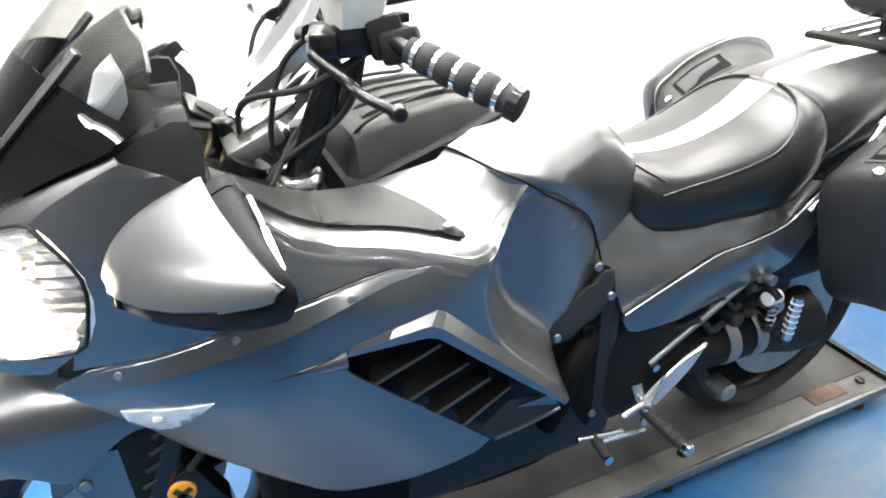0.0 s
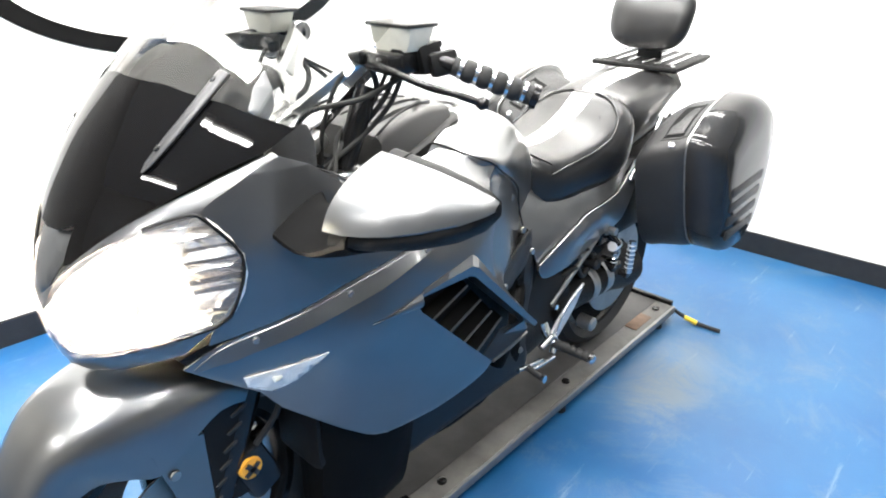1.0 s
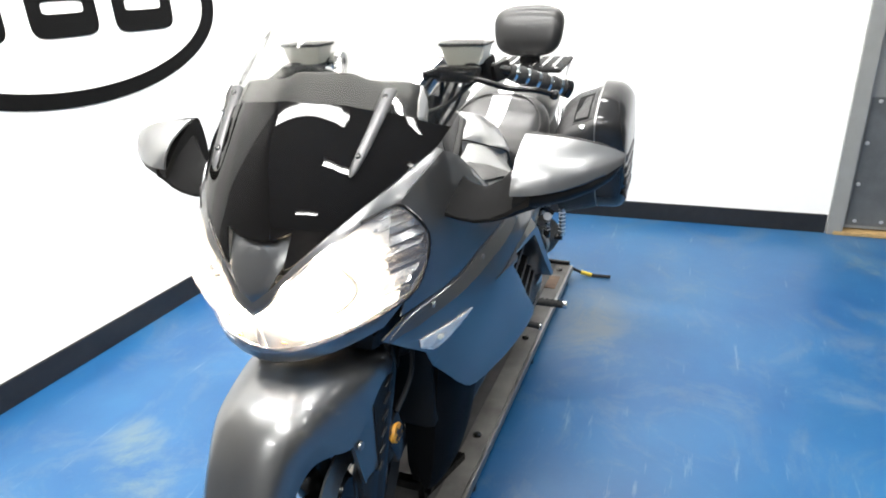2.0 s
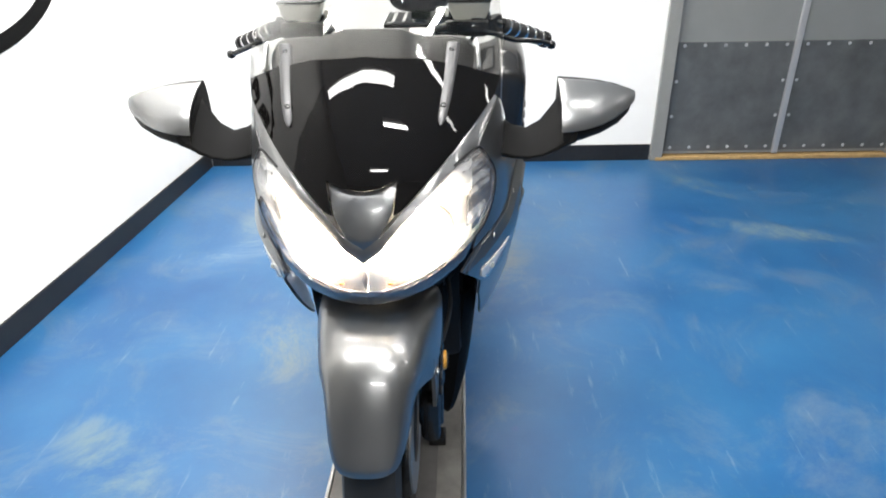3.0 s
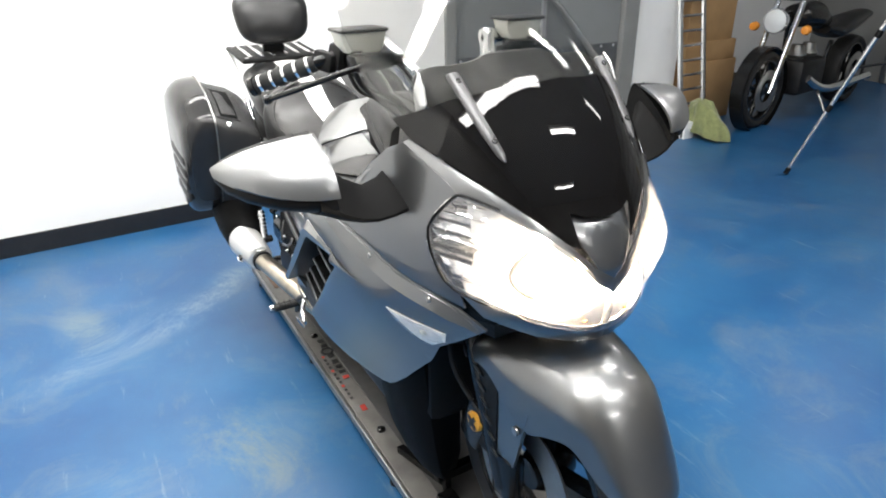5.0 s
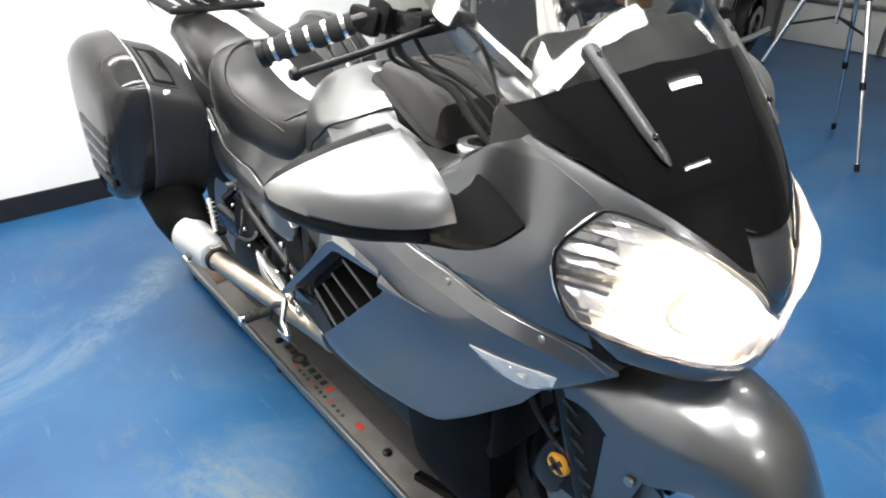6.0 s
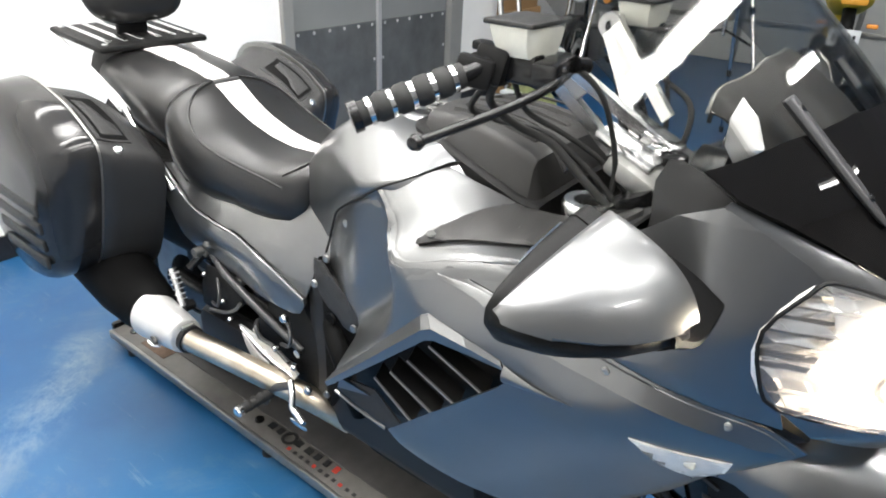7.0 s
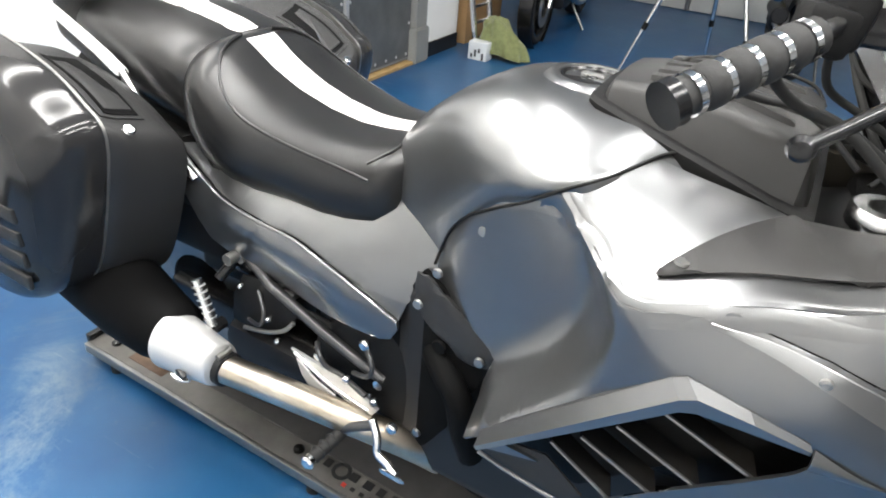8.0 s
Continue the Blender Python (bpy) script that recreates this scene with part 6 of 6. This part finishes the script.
for t, k in ((-.05, .30), (-.042, .72), (-.02, .94), (.0, 1.0), (.022, .94), (.04, .70), (.046, .30)):
    ring = []
    for j in range(36):
        a = 2 * math.pi * j / 36
        c, s_ = math.cos(a), math.sin(a)
        y = .143 * k * math.copysign(abs(c) ** .62, c)
        z = .098 * k * math.copysign(abs(s_) ** .66, s_)
        ring.append(Vector((-.835 + t + .02 * (y / .15) ** 2 - .25 * z, y * (1 + .25 * z / .1 * .3), 1.163 + z)))
    rings.append(ring)
part("backrest_pad", loft(rings), VINYL, bike, "black vinyl backrest pad", smooth=60)

# ---- handlebars ----
for s in (1, -1):
    turn = (lambda b: b) if s > 0 else mirrored
    dl = .04 if s > 0 else 0
    a, b = Vector((.622, .047, 1.075)), Vector((.492, .130, 1.207))
    d = (b - a).normalized()
    wv = Vector((d.z, 0, -d.x))
    yv = Vector((0, .009, 0))
    for k, (w0, w1, o0, o1) in enumerate(((.010, .010, -.032, -.010), (.010, .010, .032, .010))):
        p, q = a + wv * o0, b + wv * o1
        part("riser_arm", turn(loft([[p - wv * w0 - yv, p + wv * w0 - yv, p + wv * w0 + yv, p - wv * w0 + yv], [q - wv * w1 - yv, q + wv * w1 - yv, q + wv * w1 + yv, q - wv * w1 + yv]])), ALU, bike, "polished aluminium bar riser", smooth=0)
    if s > 0:
        part("fork_top", turn(tube([(.531, .120, 1.135), (.598, .120, .993)], .021, 14, 0)), GLOSSB, bike, "dark fork tube beside the lid")
    part("fork_clamp", turn(lathe([(-.013, .022), (-.013, .036), (-.009, .039), (.009, .039), (.013, .036), (.013, .022)], (.603, .120, .986), "z", 20, closed=True)), ALU, bike, "bright clamp at the foot of the fork tube")
    part("clamp_bolt", turn(lathe([(0, .008), (.006, .007), (.007, 0)], (.640, .135, .986), "z", 10)), CHROME, bike)
    part("riser_foot", turn(block((.10, .062, .014), (.625, .048, 1.066), .004, pose(0, 0, 0, 0, 24, 0))), ALU, bike)
    part("riser_clamp", turn(lathe([(-.014, .0), (-.014, .020), (-.010, .022), (.010, .022), (.014, .020), (.014, .011), (.011, .010), (.011, 0)], (.490, .134, 1.208), "y", 20)), ALU, bike)
    part("riser_web", turn(loft([[a.lerp(b, .5) + wv * o + yv * e for o, e in ((-.018, -.9), (.018, -.9), (.018, .9), (-.018, .9))], [b + wv * o + yv * e for o, e in ((-.012, -.9), (.012, -.9), (.012, .9), (-.012, .9))]])), SILVER, bike, smooth=0)
    part("handlebar", turn(tube([(.494, .12, 1.207), (.490, .20, 1.204), (.478, .275, 1.186), (.40, .382, 1.140)], .0115, 12, 6)), GLOSSB, bike)
    g0, g1 = Vector((.475, .278, 1.184)), Vector((.397, .386, 1.138))
    gd = (g1 - g0).normalized()
    grip = part("grip", turn(tube([g0, g1], .0165, 16, 0)), RUBBER, bike, "black rubber grip with chrome rings")
    for k in range(5):
        c = g0.lerp(g1, .10 + .2 * k)
        part("grip_ring", turn(tube([c - gd * .0032, c + gd * .0032], .0188, 16, 0)), CHROME, grip, "chrome ring")
        c2 = g0.lerp(g1, .20 + .19 * k)
        if k < 4:
            part("grip_pad", turn(loft([[c2 + gd * o + (gd.orthogonal().normalized() * math.cos(q) + gd.cross(gd.orthogonal()).normalized() * math.sin(q)) * r for q in [2 * math.pi * j / 16 for j in range(16)]] for o, r in ((-.0105, .0170), (-.006, .0196), (.006, .0196), (.0105, .0170))])), RUBBER, grip)
    part("bar_end", turn(tube([g1, g1 + gd * .012], .0205, 16, 0)), GLOSSB, bike)
    part("lever", turn(tube([(.575, .206, 1.188), (.582, .245, 1.182), (.560, .30, 1.163), (.520 + dl, .355, 1.140 + dl * .5), (.493 + dl, .390, 1.126 + dl * .5)], .0062, 10, 5)), GLOSSB, bike, "dark metal lever")
    part("lever_ball", turn(lathe([(-.011, 0), (-.008, .008), (0, .011), (.008, .008), (.011, 0)], (.493 + dl, .391, 1.126 + dl * .5), "y", 14)), GLOSSB, bike)
    bm = block((.036, .10, .034), (.556, .19, 1.190), .007, pose(0, 0, 0, 0, 0, -14))
    block((.05, .03, .04), (.525, .215, 1.192), .006, bm=bm)
    tube([(.562, .145, 1.192), (.566, .115, 1.186)], .012, 10, 0, bm=bm)
    part("master_cylinder", turn(bm), GLOSSB, bike)
    bm = block((.046, .052, .050), (.486, .222, 1.192), .008, pose(0, 0, 0, 8, 12, -12))
    block((.050, .028, .040), (.478, .258, 1.186), .007, pose(0, 0, 0, 8, 12, -30), bm=bm)
    block((.020, .022, .012), (.466, .225, 1.214), .003, bm=bm)
    block((.012, .030, .014), (.458, .215, 1.196), .003, bm=bm)
    part("switch_pod", turn(bm), BLACKP, bike)
    part("pivot_bolt", turn(lathe([(0, .007), (.004, .006), (.005, 0)], (.576, .208, 1.196), "z", 10)), CHROME, bike)
    res = part("reservoir", turn(loft([[Vector((cx + hx * a_, .197 + hy * b_, z)) for a_, b_ in ((-1, -.8), (-.8, -1), (.8, -1), (1, -.8), (1, .8), (.8, 1), (-.8, 1), (-1, .8))] for cx, hx, hy, z in
                                       ((.520, .026, .036, 1.207), (.518, .030, .044, 1.222), (.516, .034, .049, 1.245))])), RESV, bike, "milky fluid reservoir")
    part("reservoir_lid", turn(block((.074, .104, .007), (.516, .197, 1.2485), .003)), DARKP, res, "dark lid")
    part("reservoir_foot", turn(lathe([(0, .014), (.02, .014)], (.53, .19, 1.193), "z", 12)), GLOSSB, res)
    part("hose", turn(tube([(.56, .14, 1.19), (.60, .12, 1.15), (.625, .10, 1.06), (.62, .09, .98), (.60, .07, .95)], .0042, 10, 6)), RUBBER, bike)
    if s > 0:
        part("cable", turn(tube([(.50, .22, 1.18), (.58, .17, 1.13), (.66, .10, 1.10), (.66, .05, 1.0)], .005, 8, 6)), RUBBER, bike)
        part("cable", turn(tube([(.55, .15, 1.18), (.52, .13, 1.12), (.56, .09, 1.04), (.62, .06, .97)], .0055, 8, 6)), RUBBER, bike)
for k, (dy, dz) in enumerate(((0, 0), (.018, -.004), (-.02, .006))):
    part("cable", tube([(.505, .17 + dy, 1.17), (.515, .15 + dy, 1.12 + dz), (.54, .125 + dy, 1.075 + dz), (.59, .12 + dy, 1.045 + dz), (.64, .13 - dy, 1.0), (.66, .12 - dy, .97)], .0052 - .0006 * k, 8, 5), RUBBER, bike)
# on the right the hoses run over the lid and dive beside the yoke
for r, pts in ((.0062, ((.475, -.195, 1.165), (.450, -.170, 1.125), (.480, -.140, 1.090), (.535, -.125, 1.070), (.590, -.125, 1.030), (.640, -.110, .985), (.67, -.10, .95))),
               (.0048, ((.465, -.205, 1.160), (.410, -.160, 1.105), (.440, -.120, 1.084), (.510, -.100, 1.076), (.575, -.105, 1.046), (.630, -.095, 1.0), (.66, -.08, .955))),
               (.0042, ((.490, -.180, 1.170), (.500, -.150, 1.118), (.545, -.112, 1.085), (.600, -.088, 1.050), (.645, -.080, 1.005))),
               (.0036, ((.455, -.190, 1.150), (.380, -.120, 1.098), (.360, -.075, 1.079), (.420, -.070, 1.078), (.500, -.085, 1.066), (.560, -.118, 1.030)))):
    part("hose", tube(pts, r, 10, 6), RUBBER, bike, "black rubber hose over the lid")
yoke = part("top_yoke", block((.085, .20, .030), (.648, 0, 1.036), .008, pose(0, 0, 0, 0, 24, 0)), STEEL, bike, "worn grey steering yoke")
part("steering_nut", lathe([(0, .020), (.012, .020), (.016, .014), (.016, 0)], (.652, 0, 1.050), "z", 6), CHROME, yoke)
part("key_switch", lathe([(0, .024), (.020, .022), (.024, .014), (.022, 0)], (.676, 0, 1.036), "z", 20), GLOSSB, yoke)
part("steering_stem", tube([(.652, 0, 1.02), (.690, 0, .93)], .030, 16, 0), PIPE, bike, "brownish steering stem")
part("steering_well", block((.16, .30, .06), (.66, 0, .92), .02), BLACKP, bike)
